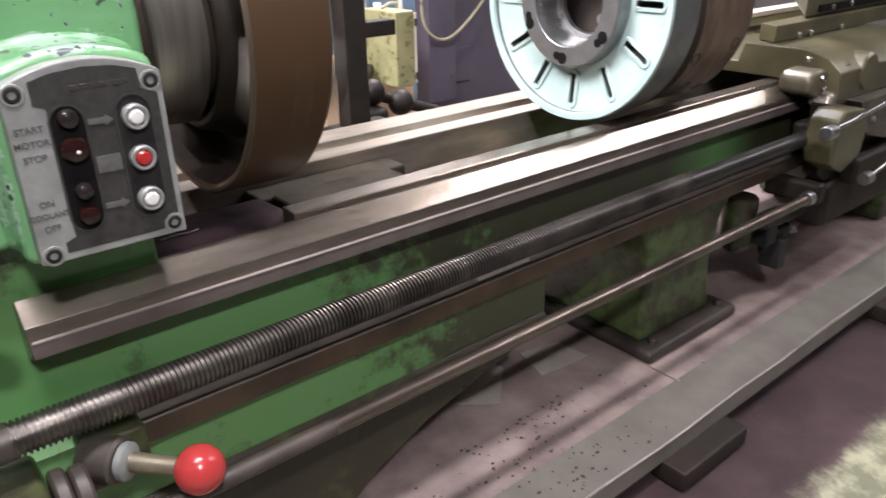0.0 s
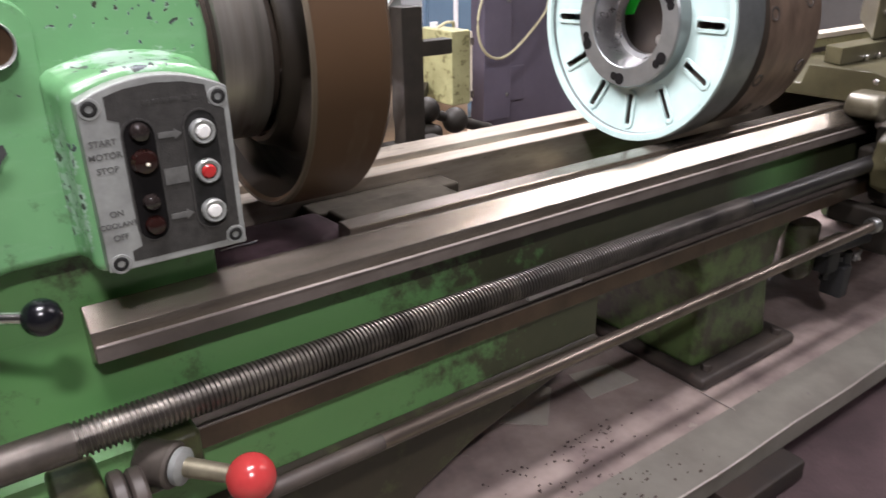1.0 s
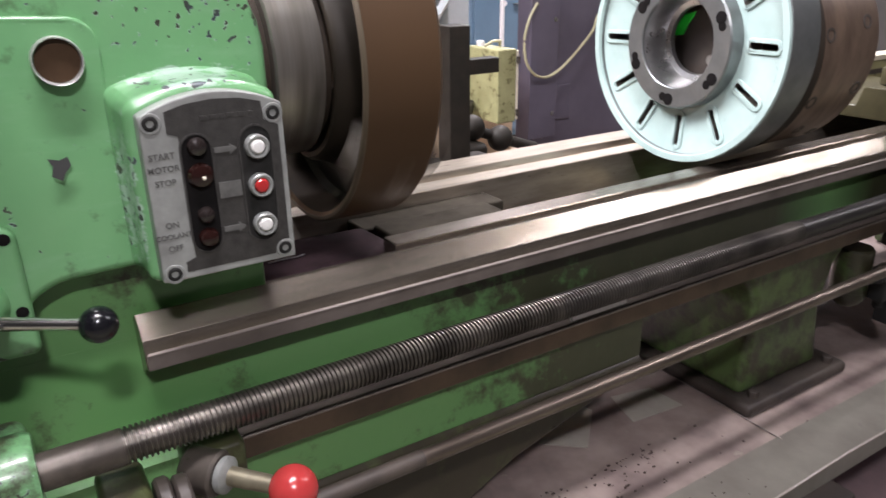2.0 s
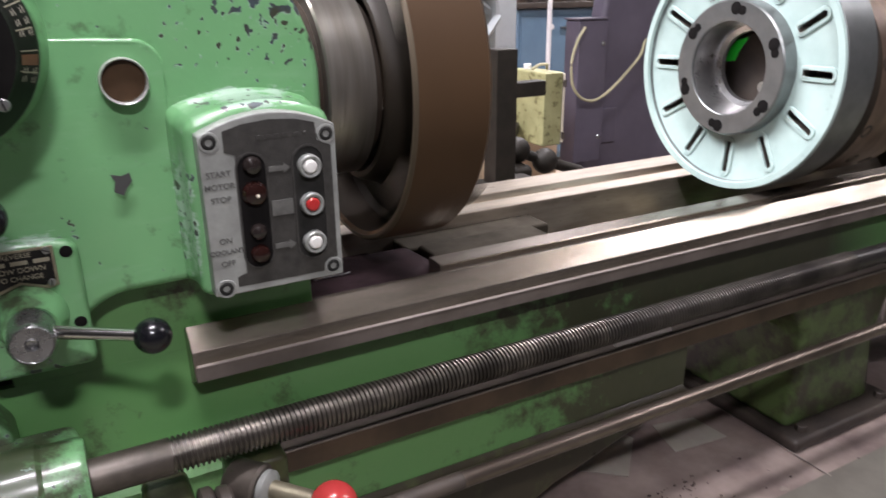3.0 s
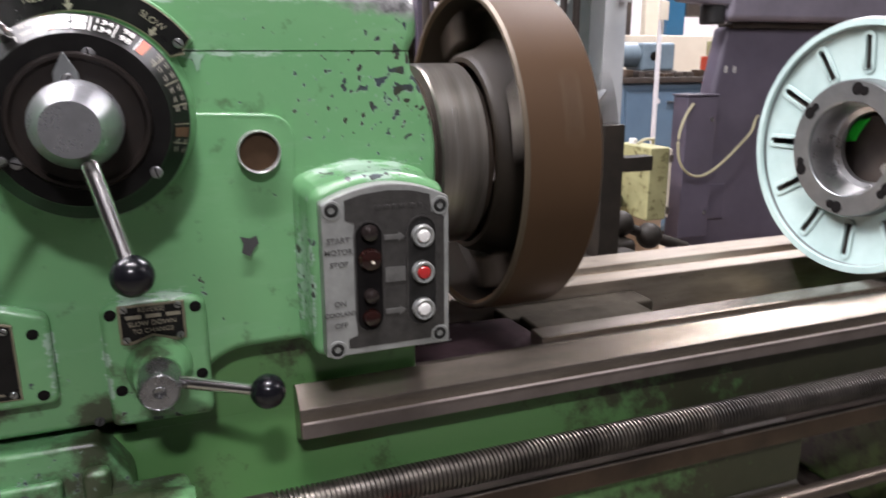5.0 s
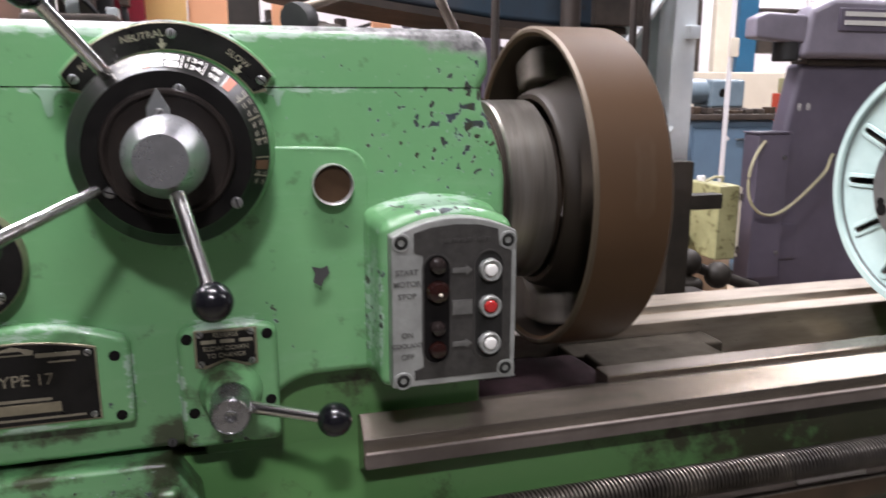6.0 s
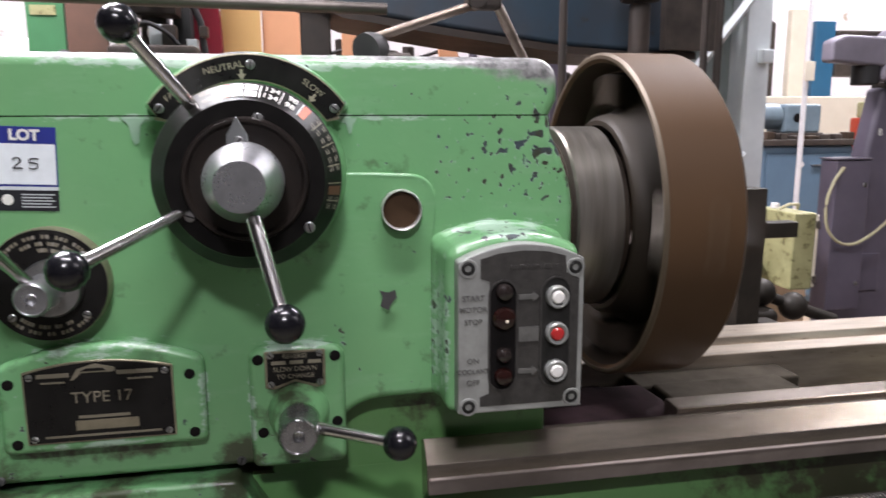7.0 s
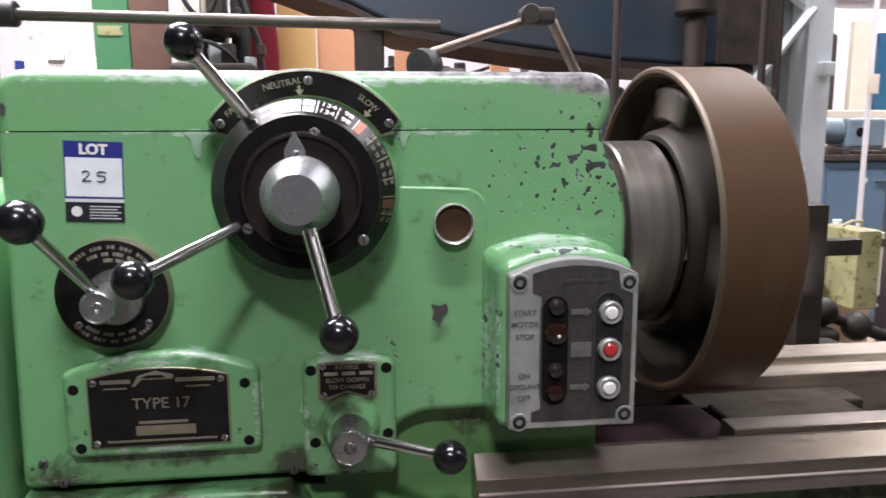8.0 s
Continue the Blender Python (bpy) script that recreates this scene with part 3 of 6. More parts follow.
def bed():
    front = [(-0.008, 0.634), (-0.008, 0.654), (-0.005, 0.672), (0.022, 0.699), (0.028, 0.690), (0.050, 0.690), (0.050, 0.60)]
    part("front_way", prism(front, "x", -0.218, 2.9, 0.0012, 1, 0.25), way_steel, lathe, "bright ground steel front bed way")
    inner = [(0.051, 0.60), (0.051, 0.699), (0.092, 0.699), (0.092, 0.60)]
    part("inner_way", prism(inner, "x", 0.172, 2.9, 0.0015, 1), way_steel, lathe, "ground steel inner flat way")
    part("way_side", prism([(-0.0105, 0.632), (-0.0105, 0.653), (-0.0082, 0.653), (-0.0082, 0.632)], "x", -0.216, 2.9, 0), way_side, lathe, "oil-stained brown way side")
    rear = [(0.310, 0.58), (0.310, 0.684), (0.362, 0.684), (0.368, 0.662), (0.392, 0.662), (0.400, 0.688), (0.474, 0.688), (0.474, 0.58)]
    part("way_edge", prism([(-0.0118, 0.6524), (-0.0118, 0.6538), (-0.0076, 0.6550), (-0.0076, 0.6524)], "x", -0.214, 1.62, 0), bright_edge, lathe, "bright line along the edge of the way")
    part("rear_way", prism(rear, "x", -0.10, 2.9, 0.0015, 1, 0.25), rear_steel, lathe, "ground steel rear bed way")
    face = [(-0.024, 0.36), (-0.024, 0.505), (0.030, 0.53), (0.038, 0.66), (0.05, 0.66), (0.05, 0.36)]
    part("bed_front", prism(face, "x", -0.446, 0.66, 0), green_oily_shade, lathe, "oil-streaked green bed casting with shade in its paint")
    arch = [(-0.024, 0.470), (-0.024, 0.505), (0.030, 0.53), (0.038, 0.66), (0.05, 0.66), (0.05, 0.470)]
    part("bed_front", prism(arch, "x", 0.66, 2.9, 0), green_oily_shade, lathe, "oil-streaked green bed casting over the arch with shade in its paint")
    part("bed_rear", block(-0.1, 2.9, 0.43, 0.47, 0.36, 0.60), green_dark, lathe)
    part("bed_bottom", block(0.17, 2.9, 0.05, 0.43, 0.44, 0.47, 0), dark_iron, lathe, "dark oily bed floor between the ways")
    part("gap_floor", block(-0.40, 0.17, 0.05, 0.47, 0.50, 0.56, 0.004), purple_iron, lathe, "near-black floor of the bed gap under the chuck")
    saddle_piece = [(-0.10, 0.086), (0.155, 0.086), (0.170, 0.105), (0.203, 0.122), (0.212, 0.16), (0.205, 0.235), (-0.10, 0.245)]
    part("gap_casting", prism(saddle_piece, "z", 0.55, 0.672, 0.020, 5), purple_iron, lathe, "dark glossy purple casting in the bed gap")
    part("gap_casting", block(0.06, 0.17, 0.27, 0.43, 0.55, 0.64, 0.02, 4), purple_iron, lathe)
    part("chip_wire", hose(smooth_path([(0.00, 0.150, 0.6735), (0.020, 0.140, 0.679), (0.045, 0.145, 0.676), (0.06, 0.155, 0.6735)]), 0.0009, 6), satin, lathe, "thin curl of bright swarf")
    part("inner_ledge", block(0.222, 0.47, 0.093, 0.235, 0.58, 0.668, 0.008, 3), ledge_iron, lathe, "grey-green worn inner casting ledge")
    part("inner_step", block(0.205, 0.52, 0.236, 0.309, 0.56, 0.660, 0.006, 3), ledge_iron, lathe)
    for x in (0.84, 1.45, 2.1):
        part("cross_web", prism([(0.093, 0.46), (0.093, 0.60), (0.16, 0.632), (0.25, 0.632), (0.309, 0.60), (0.309, 0.46)], "x", x, x + 0.08, 0.01, 3), olive, lathe, "pale oily cross web between the ways")
    part("rack", block(-0.19, 2.9, -0.05, -0.025, 0.483, 0.519, 0.003), rack_brown, lathe, "brown oily toothed rack strip under the lead screw")
    part("label_strip", block(0.450, 0.578, -0.0565, -0.0495, 0.532, 0.544, 0.0005, 1), pole_white, lathe, "pale grey metal strip on the rack")
    # two dark strips in place of the shadow between screw and rack
    part("screw_shade", block(-0.19, 2.9, -0.0265, 0.026, 0.5205, 0.533, 0.002), dark_iron, lathe, "dark ledge that stands for the shade below the lead screw")
    part("rack_top_shade", block(-0.19, 2.9, -0.0488, -0.0285, 0.5193, 0.5225, 0.001, 1), dark_iron, lathe, "dark strip on the rack that stands for the screw's shade")
    part("rack_edge", block(-0.18, 1.45, -0.0512, -0.0488, 0.5165, 0.5195, 0.0005, 1), boss_pale, lathe, "rubbed bright upper edge of the rack")
    # flange coloured dark in place of the shade low on the bed
    part("bed_flange", prism([(-0.034, 0.362), (-0.034, 0.376), (-0.0245, 0.386), (-0.0245, 0.362)], "x", -0.42, 0.66, 0.003), green_darkest, lathe, "lower flange of the bed with shade put into its colour")
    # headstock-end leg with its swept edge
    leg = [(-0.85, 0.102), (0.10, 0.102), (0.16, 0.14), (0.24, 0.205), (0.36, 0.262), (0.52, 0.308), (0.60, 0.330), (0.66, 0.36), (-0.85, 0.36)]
    part("headstock_leg", prism(leg, "y", -0.022, 0.44, 0.006), green_darkest, lathe, "patchy dark green cast leg with a swept edge")
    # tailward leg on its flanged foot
    part("bed_leg", prism([(1.05, 0.13), (1.36, 0.13), (1.33, 0.30), (1.36, 0.40), (1.42, 0.468), (1.0, 0.468), (1.06, 0.38), (1.06, 0.30)], "y", 0.005, 0.44, 0.02, 3), green_leg, lathe, "patchy dark green cast bed leg")
    part("leg_foot", block(1.025, 1.42, -0.045, 0.46, 0.102, 0.136, 0.014, 3), dark_iron, lathe, "dark oily bed foot flange")
    for x in (1.075, 1.37):
        part("foot_bolt", bar((x, -0.015, 0.13), (x, -0.015, 0.152), 0.013, n=6), dark_iron, lathe)
    part("second_leg", prism([(2.4, 0.102), (2.85, 0.102), (2.85, 0.44), (2.4, 0.44)], "y", -0.02, 0.44, 0.02), green_dark, lathe)
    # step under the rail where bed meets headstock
    part("headstock_shelf", block(-0.42, -0.04, 0.0385, 0.30, 0.56, 0.775, 0.006), green_oily_shade, lathe, "green casting under the headstock with shade in its paint")


def lead_screw():
    pitch, n, r0, r1 = 0.00635, 28, 0.0190, 0.0224
    y, z = -0.082, 0.5846
    shape = [(0.0, r0), (0.18, r0), (0.32, r1), (0.68, r1), (0.82, r0)]

    def thread(x0, turns):
        bm = bmesh.new()
        rows = []
        for k in range(turns):
            for u, r in shape:
                rows.append([bm.verts.new((x0 + pitch * (k + u + a / n), y + r * math.cos(2 * math.pi * a / n), z + r * math.sin(2 * math.pi * a / n))) for a in range(n + 1)])
        for a, b in zip(rows, rows[1:]):
            for i in range(n):
                bm.faces.new((a[i], b[i], b[i + 1], a[i + 1]))
        return bm
    bright = 104
    screw = part("lead_screw", thread(-0.272, bright), screw_steel, lathe, "long oily steel lead screw with a square thread")
    part("oily_thread", thread(-0.272 + pitch * (bright - 0.2), 204 - bright), oily_thread, screw, "length of thread black with oil")
    part("plain_end", bar((-0.36, y, z), (-0.265, y, z), 0.0222, n=28), boss_dull, screw, "smooth oily steel shank")
    part("plain_shaft", bar((1.028, y, z), (1.60, y, z), 0.0200, n=28, edge=0.02), oily_shaft, screw, "smooth dark shaft")
    rod = part("feed_rod", bar((-0.30, -0.142, 0.452), (1.52, -0.142, 0.452), 0.0125, n=24), rod_steel, lathe, "long plain steel feed rod")
    part("bracket", block(1.505, 1.545, -0.160, -0.015, 0.43, 0.485, 0.01, 3), dull_black, rod, "dark end bracket")
    part("collar", bar((1.475, -0.142, 0.452), (1.50, -0.142, 0.452), 0.019, n=20), satin, rod, "bright collar")
    part("oily_length", bar((-0.30, -0.142, 0.452), (0.10, -0.142, 0.452), 0.0128, n=24, edge=0.02), dark_iron, rod, "length of rod black with oil")


def clutch_lever():
    body = part("rod_bracket", block(-0.205, -0.128, -0.086, -0.0365, 0.470, 0.540, 0.008, 3), green_darkest, lathe, "greasy green bracket block under the lead screw")
    part("clamp", block(-0.305, -0.248, -0.140, -0.03, 0.465, 0.530, 0.010, 3), green_darkest, body, "worn green clamp block")
    part("ring", joined(bar((-0.246, -0.112, 0.500), (-0.228, -0.112, 0.500), 0.040, n=28), bar((-0.226, -0.112, 0.500), (-0.207, -0.112, 0.500), 0.036, n=28)), dark_iron, body, "black greasy ring")
    part("hub", bar((-0.196, -0.062, 0.513), (-0.166, -0.098, 0.511), 0.030, n=28), boss_dull, body, "grey turned hub")
    part("collar", spun([(0, 0), (0.019, 0), (0.0235, 0.3), (0.0235, 0.75), (0.017, 1), (0, 1)], (-0.168, -0.096, 0.511), (-0.157, -0.108, 0.511), 24), panel_rim, body, "grey collar")
    part("lever_arm", bar((-0.158, -0.107, 0.511), (-0.108, -0.158, 0.507), 0.0125, 0.0115, 18), brass, body, "dull stem")
    part("ball", orb((-0.098, -0.168, 0.506), 0.0305, 32), red_ball, body, "glossy red ball knob")
    for x, z in ((-0.24, 0.455), (-0.20, 0.452), (-0.155, 0.46)):
        part("nut", bar((x, -0.128, z), (x, -0.148, z), 0.011, n=6), dark_iron, body, "greasy black nut")


bed()
lead_screw()
clutch_lever()


def headstock():
    cove = arc_points(-0.272, 0.692, 0.076, 165, 95, 8)
    outline = [(-0.785, 0.692), (-0.36, 0.692)] + cove + [(-0.020, 0.772), (-0.020, 1.015), (-0.025, 1.045), (-0.040, 1.085), (-0.052, 1.108), (-0.055, 1.130), (-0.775, 1.130)]
    body = part("headstock_body", soft_but(prism(outline, "y", 0.0, 0.42), 0.012, 4, 1.130), green, lathe, "green enamel headstock casting with chipped paint")
    lid = soft_but(prism([(-0.775, 1.1315), (-0.053, 1.1315), (-0.044, 1.150)] + arc_points(-0.074, 1.172, 0.030, 0, 90, 6) + arc_points(-0.745, 1.172, 0.030, 90, 180, 6), "y", 0.0, 0.42), 0.016, 4, 1.1315)
    part("headstock_cover", lid, green, lathe, "green headstock cover rubbed to bare metal, top edge paled for its sheen")
    part("gasket", block(-0.762, -0.068, 0.004, 0.41, 1.118, 1.145, 0), hollow, body, "dark cover joint")
    part("spindle_bulge", prism(arc_points(AX_Y, AX_Z - 0.02, 0.165, 0, 360, 40), "x", -0.10, -0.016, 0.008, 3), green, body)
    # raised pad round the sight glass
    pad = prism([(-0.36, 0.85), (-0.205, 0.85), (-0.205, 0.90), (-0.205, 0.94), (-0.205, 0.98), (-0.205, 1.03)] + arc_points(-0.235, 1.03, 0.03, 0, 90, 6) + [(-0.28, 1.062), (-0.32, 1.062), (-0.36, 1.062)], "y", -0.009, 0.004, 0.0085, 5)
    for v in pad.verts:
        if v.co.y < 0:
            v.co.y = v.co.y * min(1.0, max(0.0, (v.co.x + 0.33) / 0.09)) * min(1.0, max(0.0, (v.co.z - 0.992) / 0.055)) + 0.0002
    part("raised_pad", pad, green, body)
    glass = part("sight_glass", spun([(0.0256, 0), (0.0256, 0.6), (0.0246, 1), (0.0235, 0.9), (0.0225, 0.1)], (-0.248, -0.006, 1.016), (-0.248, -0.0175, 1.016), 40), ring_metal, body, "round oil sight glass in a chrome ring")
    part("lens", spun([(0, 0), (0.0224, 0), (0.0224, 0.6), (0, 1)], (-0.248, -0.0070, 1.016), (-0.248, -0.0105, 1.016), 30), sight, glass, "dark brown oily lens")
    # end cover beyond the headstock's far end
    part("end_guard", prism([(-1.15, 0.30), (-0.80, 0.30), (-0.80, 1.0), (-0.83, 1.06), (-1.15, 1.06)], "y", -0.12, 0.42, 0.03, 4), green, lathe, "green gear end guard")
    # paint run and scab
    part("scab", prism([(-0.276, 0.895), (-0.266, 0.889), (-0.262, 0.897), (-0.255, 0.905), (-0.257, 0.915), (-0.266, 0.912), (-0.277, 0.915), (-0.273, 0.906)], "y", -0.0086, -0.0078, 0), ink_grey, body, "dark chip in the paint")
    part("scab", prism([(-0.769, 1.150), (-0.763, 1.150), (-0.761, 1.158), (-0.764, 1.164), (-0.768, 1.160)], "y", -0.0008, 0.0002, 0), ink_grey, body, "dark chip in the paint")
    for x, w, top, low in ((-0.552, 0.014, 1.1275, 1.098), (-0.308, 0.009, 1.1275, 1.108)):
        run = [(x - w, top), (x - w * 0.5, top - 0.007), (x - w * 0.3, low + 0.006), (x - 0.001, low), (x + w * 0.25, low + 0.003), (x + w * 0.4, top - 0.008), (x + w, top)]
        part("paint_run", prism(run, "y", -0.0010, 0.0002, 0), pale_run, body, "pale run of old paint")
    # joint below the headstock and the feed gearbox
    g = part("feed_gearbox", prism([(-0.79, 0.40), (-0.425, 0.40), (-0.425, 0.625), (-0.46, 0.682), (-0.79, 0.682)], "y", -0.018, 0.30, 0.007, 3), green, lathe, "grimy green feed gearbox below the headstock")
    part("bearing_boss", spun([(0, 0), (0.052, 0), (0.054, 0.08), (0.054, 0.55), (0.050, 0.6), (0.050, 0.93), (0.046, 1), (0, 1)], (-0.462, -0.082, 0.585), (-0.355, -0.082, 0.585), 36), green, g, "green bearing boss at the lead screw")
    part("step", block(-0.478, -0.448, -0.040, -0.017, 0.545, 0.655, 0.008, 3), green, g)
    part("boss_seat", block(-0.470, -0.360, -0.084, 0.0, 0.540, 0.618, 0.014, 3), green, g)
    part("lower_cover", block(-0.78, -0.50, -0.030, -0.015, 0.44, 0.645, 0.006, 3), green, g)
    for x, z in ((-0.76, 0.63), (-0.54, 0.63), (-0.485, 0.60)):
        screw_head(x, -0.018 if x > -0.5 else -0.031, z, 0.007, g, ink_grey)
    for x, z in ((-0.757, 0.727), (-0.735, 0.70), (-0.455, 0.70)):
        screw_head(x, 0.0, z, 0.006, body, ink_grey)


def lot_label():
    def R(x0, x1, z0, z1, d):
        return prism([(x0, z0), (x1, z0), (x1, z1), (x0, z1)], "y", -0.0008 - d, 0.0, 0)
    s = thing("lot_sticker", (-0.671, 0, 1.024), "blue and white paper lot sticker stuck on the headstock", "sticker")
    lo, hi = 1.025, 1.1195
    a, b = -0.706, -0.640
    part("backing", R(a, b, lo + 0.027, hi, 0), sticker_blue, s, "blue header")
    part("field", R(a + 0.0015, b - 0.0015, lo + 0.030, hi - 0.019, 0.0003), sticker_white, s, "white field")
    part("footer", R(a, b, lo, lo + 0.0265, 0.0001), sticker_black, s, "black footer with fine print")
    part("divider", R(a, b, lo + 0.0235, lo + 0.0275, 0.0004), steel_grey, s)
    mid = (a + b) / 2
    lettering("word", "LOT", 0.0165, upright(mid, -0.0012, hi - 0.0098), ink_white, s, bold=0.0007)
    two = [(-0.0128, 0.004), (-0.0105, 0.0062), (-0.0066, 0.0060), (-0.0050, 0.0036), (-0.0068, 0.0005), (-0.0105, -0.0030), (-0.0128, -0.0056), (-0.0090, -0.0052), (-0.0030, -0.0050)]
    five = [(0.0138, 0.0052), (0.0095, 0.0058), (0.0048, 0.0050), (0.0040, 0.0012), (0.0080, 0.0012), (0.0122, -0.0002), (0.0120, -0.0040), (0.0080, -0.0058), (0.0036, -0.0050)]
    for digit in (two, five):
        part("number", hose(smooth_path([(mid + x, -0.0014, lo + 0.0535 + z) for x, z in digit]), 0.0008, 6), sticker_black, s, "handwritten number")
    part("mark", prism(arc_points(a + 0.0125, lo + 0.0125, 0.0062, 0, 360, 18), "y", -0.0013, 0, 0), ink_white, s, "white round mark")
    for k in range(5):
        part("fine_print", R(a + 0.027, b - 0.004 - 0.004 * (k % 2), lo + 0.004 + 0.0035 * k, lo + 0.0052 + 0.0035 * k, 0.0003), steel_grey, s)
    s.rotation_euler = (0, radians(2.2), 0)
    return s


headstock()
lot_label()


def speed_dial():
    cx, cz = -0.424, 1.064
    d = part("speed_dial", spun([(0, 0), (0.112, 0), (0.106, 0.2), (0.100, 0.4), (0.100, 1), (0, 1)], (cx, 0.002, cz), (cx, -0.062, cz), 64), green, lathe, "large round green boss of the speed dial")
    # crescent plate over the dial
    plate = arc_points(cx, cz, 0.136, 36, 144, 28) + arc_points(cx, cz, 0.121, 147, 149, 4) + arc_points(cx, cz, 0.106, 146, 34, 28) + arc_points(cx, cz, 0.121, 31, 33, 4)
    seat = arc_points(cx, cz, 0.139, 34, 146, 28) + arc_points(cx, cz, 0.09, 150, 30, 28)
    part("crescent_seat", prism(seat, "y", -0.015, 0.0, 0.004), green, d)
    pl = part("crescent_plate", prism(plate, "y", -0.0185, -0.0155, 0.0006, 1), brass, d, "brass-edged gear range plate")
    face = arc_points(cx, cz, 0.1345, 36, 144, 28) + arc_points(cx, cz, 0.121, 146, 147, 3) + arc_points(cx, cz, 0.1075, 145, 35, 28) + arc_points(cx, cz, 0.121, 33, 34, 3)
    part("plate_face", prism(face, "y", -0.0192, -0.0186, 0), black_plate, d, "black crescent with cream lettering")
    for words, a, size in (("NEUTRAL", 102, 0.0105), ("SLOW", 53, 0.0100), ("FAST", 132, 0.0100)):
        r = 0.1225
        ltr = upright(cx, -0.0194, cz) @ pose(0, 0, 0, 0, 0, a - 90) @ pose(0, r, 0)
        lettering("range_word", words, size, ltr, ink_brass, d)
    for a in (93, 50, 131):
        p = [(-0.0015, 0.006), (-0.0015, 0.001), (-0.005, 0.001), (0, -0.006), (0.005, 0.001), (0.0015, 0.001), (0.0015, 0.006)]
        c, s = math.cos(radians(a - 90)), math.sin(radians(a - 90))
        r = 0.1125
        part("arrow", prism([(cx + x * c - (z + r) * s, cz + x * s + (z + r) * c) for x, z in p], "y", -0.0198, -0.019, 0), ink_brass, d)
    for a in (37, 143, 88):
        screw_head(cx + 0.122 * math.cos(radians(a)), -0.0192, cz + 0.124 * math.sin(radians(a)), 0.0055, d)
    # black bevelled ring with the speed figures
    ring = part("number_ring", spun([(0.101, 0), (0.1015, 0.25), (0.100, 0.35), (0.0845, 0.88), (0.082, 1), (0.060, 1), (0.060, 0.5)], (cx, -0.062, cz), (cx, -0.108, cz), 72), ring_black, d, "black bevelled ring with white speed figures")

    def on_bevel(a, u=0.5, lift=0.0006):
        """A frame on the ring's bevel at the angle a: x along the ring, y towards its centre's far side."""
        r = 0.100 + (0.0845 - 0.100) * u
        h = 0.0781 + (0.1025 - 0.0781) * u
        turn = Matrix.Rotation(radians(90 - a), 4, "Y")
        tilt = -math.degrees(math.atan2(0.0244, 0.0155))
        return Matrix.Translation((cx, 0, cz)) @ turn @ Matrix.Translation((0, -h - lift * 0.6, r + lift)) @ Matrix.Rotation(radians(tilt), 4, "X")

    def chip(a0, a1, u0, u1, material, name):
        bm = bmesh.new()
        n = 4
        rows = []
        for u in (u0, u1):
            r = 0.100 + (0.0845 - 0.100) * u + 0.0007
            h = 0.0781 + (0.1025 - 0.0781) * u + 0.0003
            rows.append([bm.verts.new((cx + r * math.cos(radians(a0 + (a1 - a0) * i / n)), -h, cz + r * math.sin(radians(a0 + (a1 - a0) * i / n)))) for i in range(n + 1)])
        for i in range(n):
            bm.faces.new((rows[0][i], rows[1][i], rows[1][i + 1], rows[0][i + 1]))
        return part(name, bm, material, d)
    # figure fields round the ring
    for a, words in ((72, "134"), (58, "98")):
        for u in (0.25, 0.72):
            lettering("speed_figure", words, 0.0118, on_bevel(a, u) @ pose(0, 0, 0, 90, 0, 0), ink_white, d)
    for a in (121, 104, 79, 65, 51, 36, 22, 8, -4, -16):
        chip(a - 0.35, a + 0.35, 0.05, 0.95, ink_white if a > 45 else ink_brass, "division")
    for a0, a1 in ((98, 103), (45, 50), (-6, -12)):
        chip(a0, a1, 0.08, 0.92, ink_rust if a0 < 0 else ink_red, "red_field")
    for a0, a1 in ((81, 88.5), (90, 97)):
        chip(a0, a1, 0.08, 0.46, ink_white, "white_field")
        chip(a0, a1, 0.54, 0.92, ink_white, "white_field")
    for a in (38, 32, 26, 18, 12, 6, -15, -20, 112, 116):
        for u in (0.12, 0.60):
            chip(a - 1.9, a + 1.9, u, u + 0.06, ink_faded, "worn_figure")
            chip(a - 1.9, a + 1.3, u + 0.14, u + 0.20, ink_faded, "worn_figure")
    for x, z in ((-0.3605, 1.012), (-0.482, 1.027), (-0.4095, 1.127)):
        screw_head(x, -0.108, z, 0.0062, ring)
    part("inner_ring", spun([(0.0655, 0), (0.0655, 0.6), (0.063, 1), (0.060, 1), (0.057, 0.55), (0.044, 0.55), (0, 0.55)], (cx, -0.104, cz), (cx, -0.1145, cz), 56), brown_ring, d, "dark brown turned ring")
    tip = (-0.430, 1.1295)
    part("pointer", prism([(tip[0], tip[1]), (tip[0] + 0.0105, tip[1] - 0.019), (tip[0] + 0.0135, 1.085), (tip[0] - 0.0115, 1.085), (tip[0] - 0.0105, tip[1] - 0.019)], "y", -0.1195, -0.1150, 0.0008, 1), face_grey, d, "steel pointer")
    screw_head(-0.4285, -0.1195, 1.1045, 0.0052, d)
    part("knob", spun([(0, 0), (0.0395, 0), (0.0400, 0.1), (0.0400, 0.45), (0.0385, 0.55), (0.0265, 0.93), (0.0245, 1), (0.0, 1)], (cx, -0.108, cz), (cx, -0.195, cz), 56), hub_steel, d, "satin steel conical knob")
    lever("lower_lever", (-0.4135, -0.178, 1.032), (-0.386, -0.240, 0.943), 0.0078, 0.0070, 0.0185, d, label="polished steel lever")
    lever("side_lever", (-0.492, -0.115, 1.030), (-0.571, -0.220, 0.996), 0.0058, 0.0068, 0.0185, d, label="polished steel lever")
    lever("upper_lever", (-0.462, -0.070, 1.120), (-0.529, -0.150, 1.2145), 0.0072, 0.0072, 0.0185, d, label="polished steel lever")


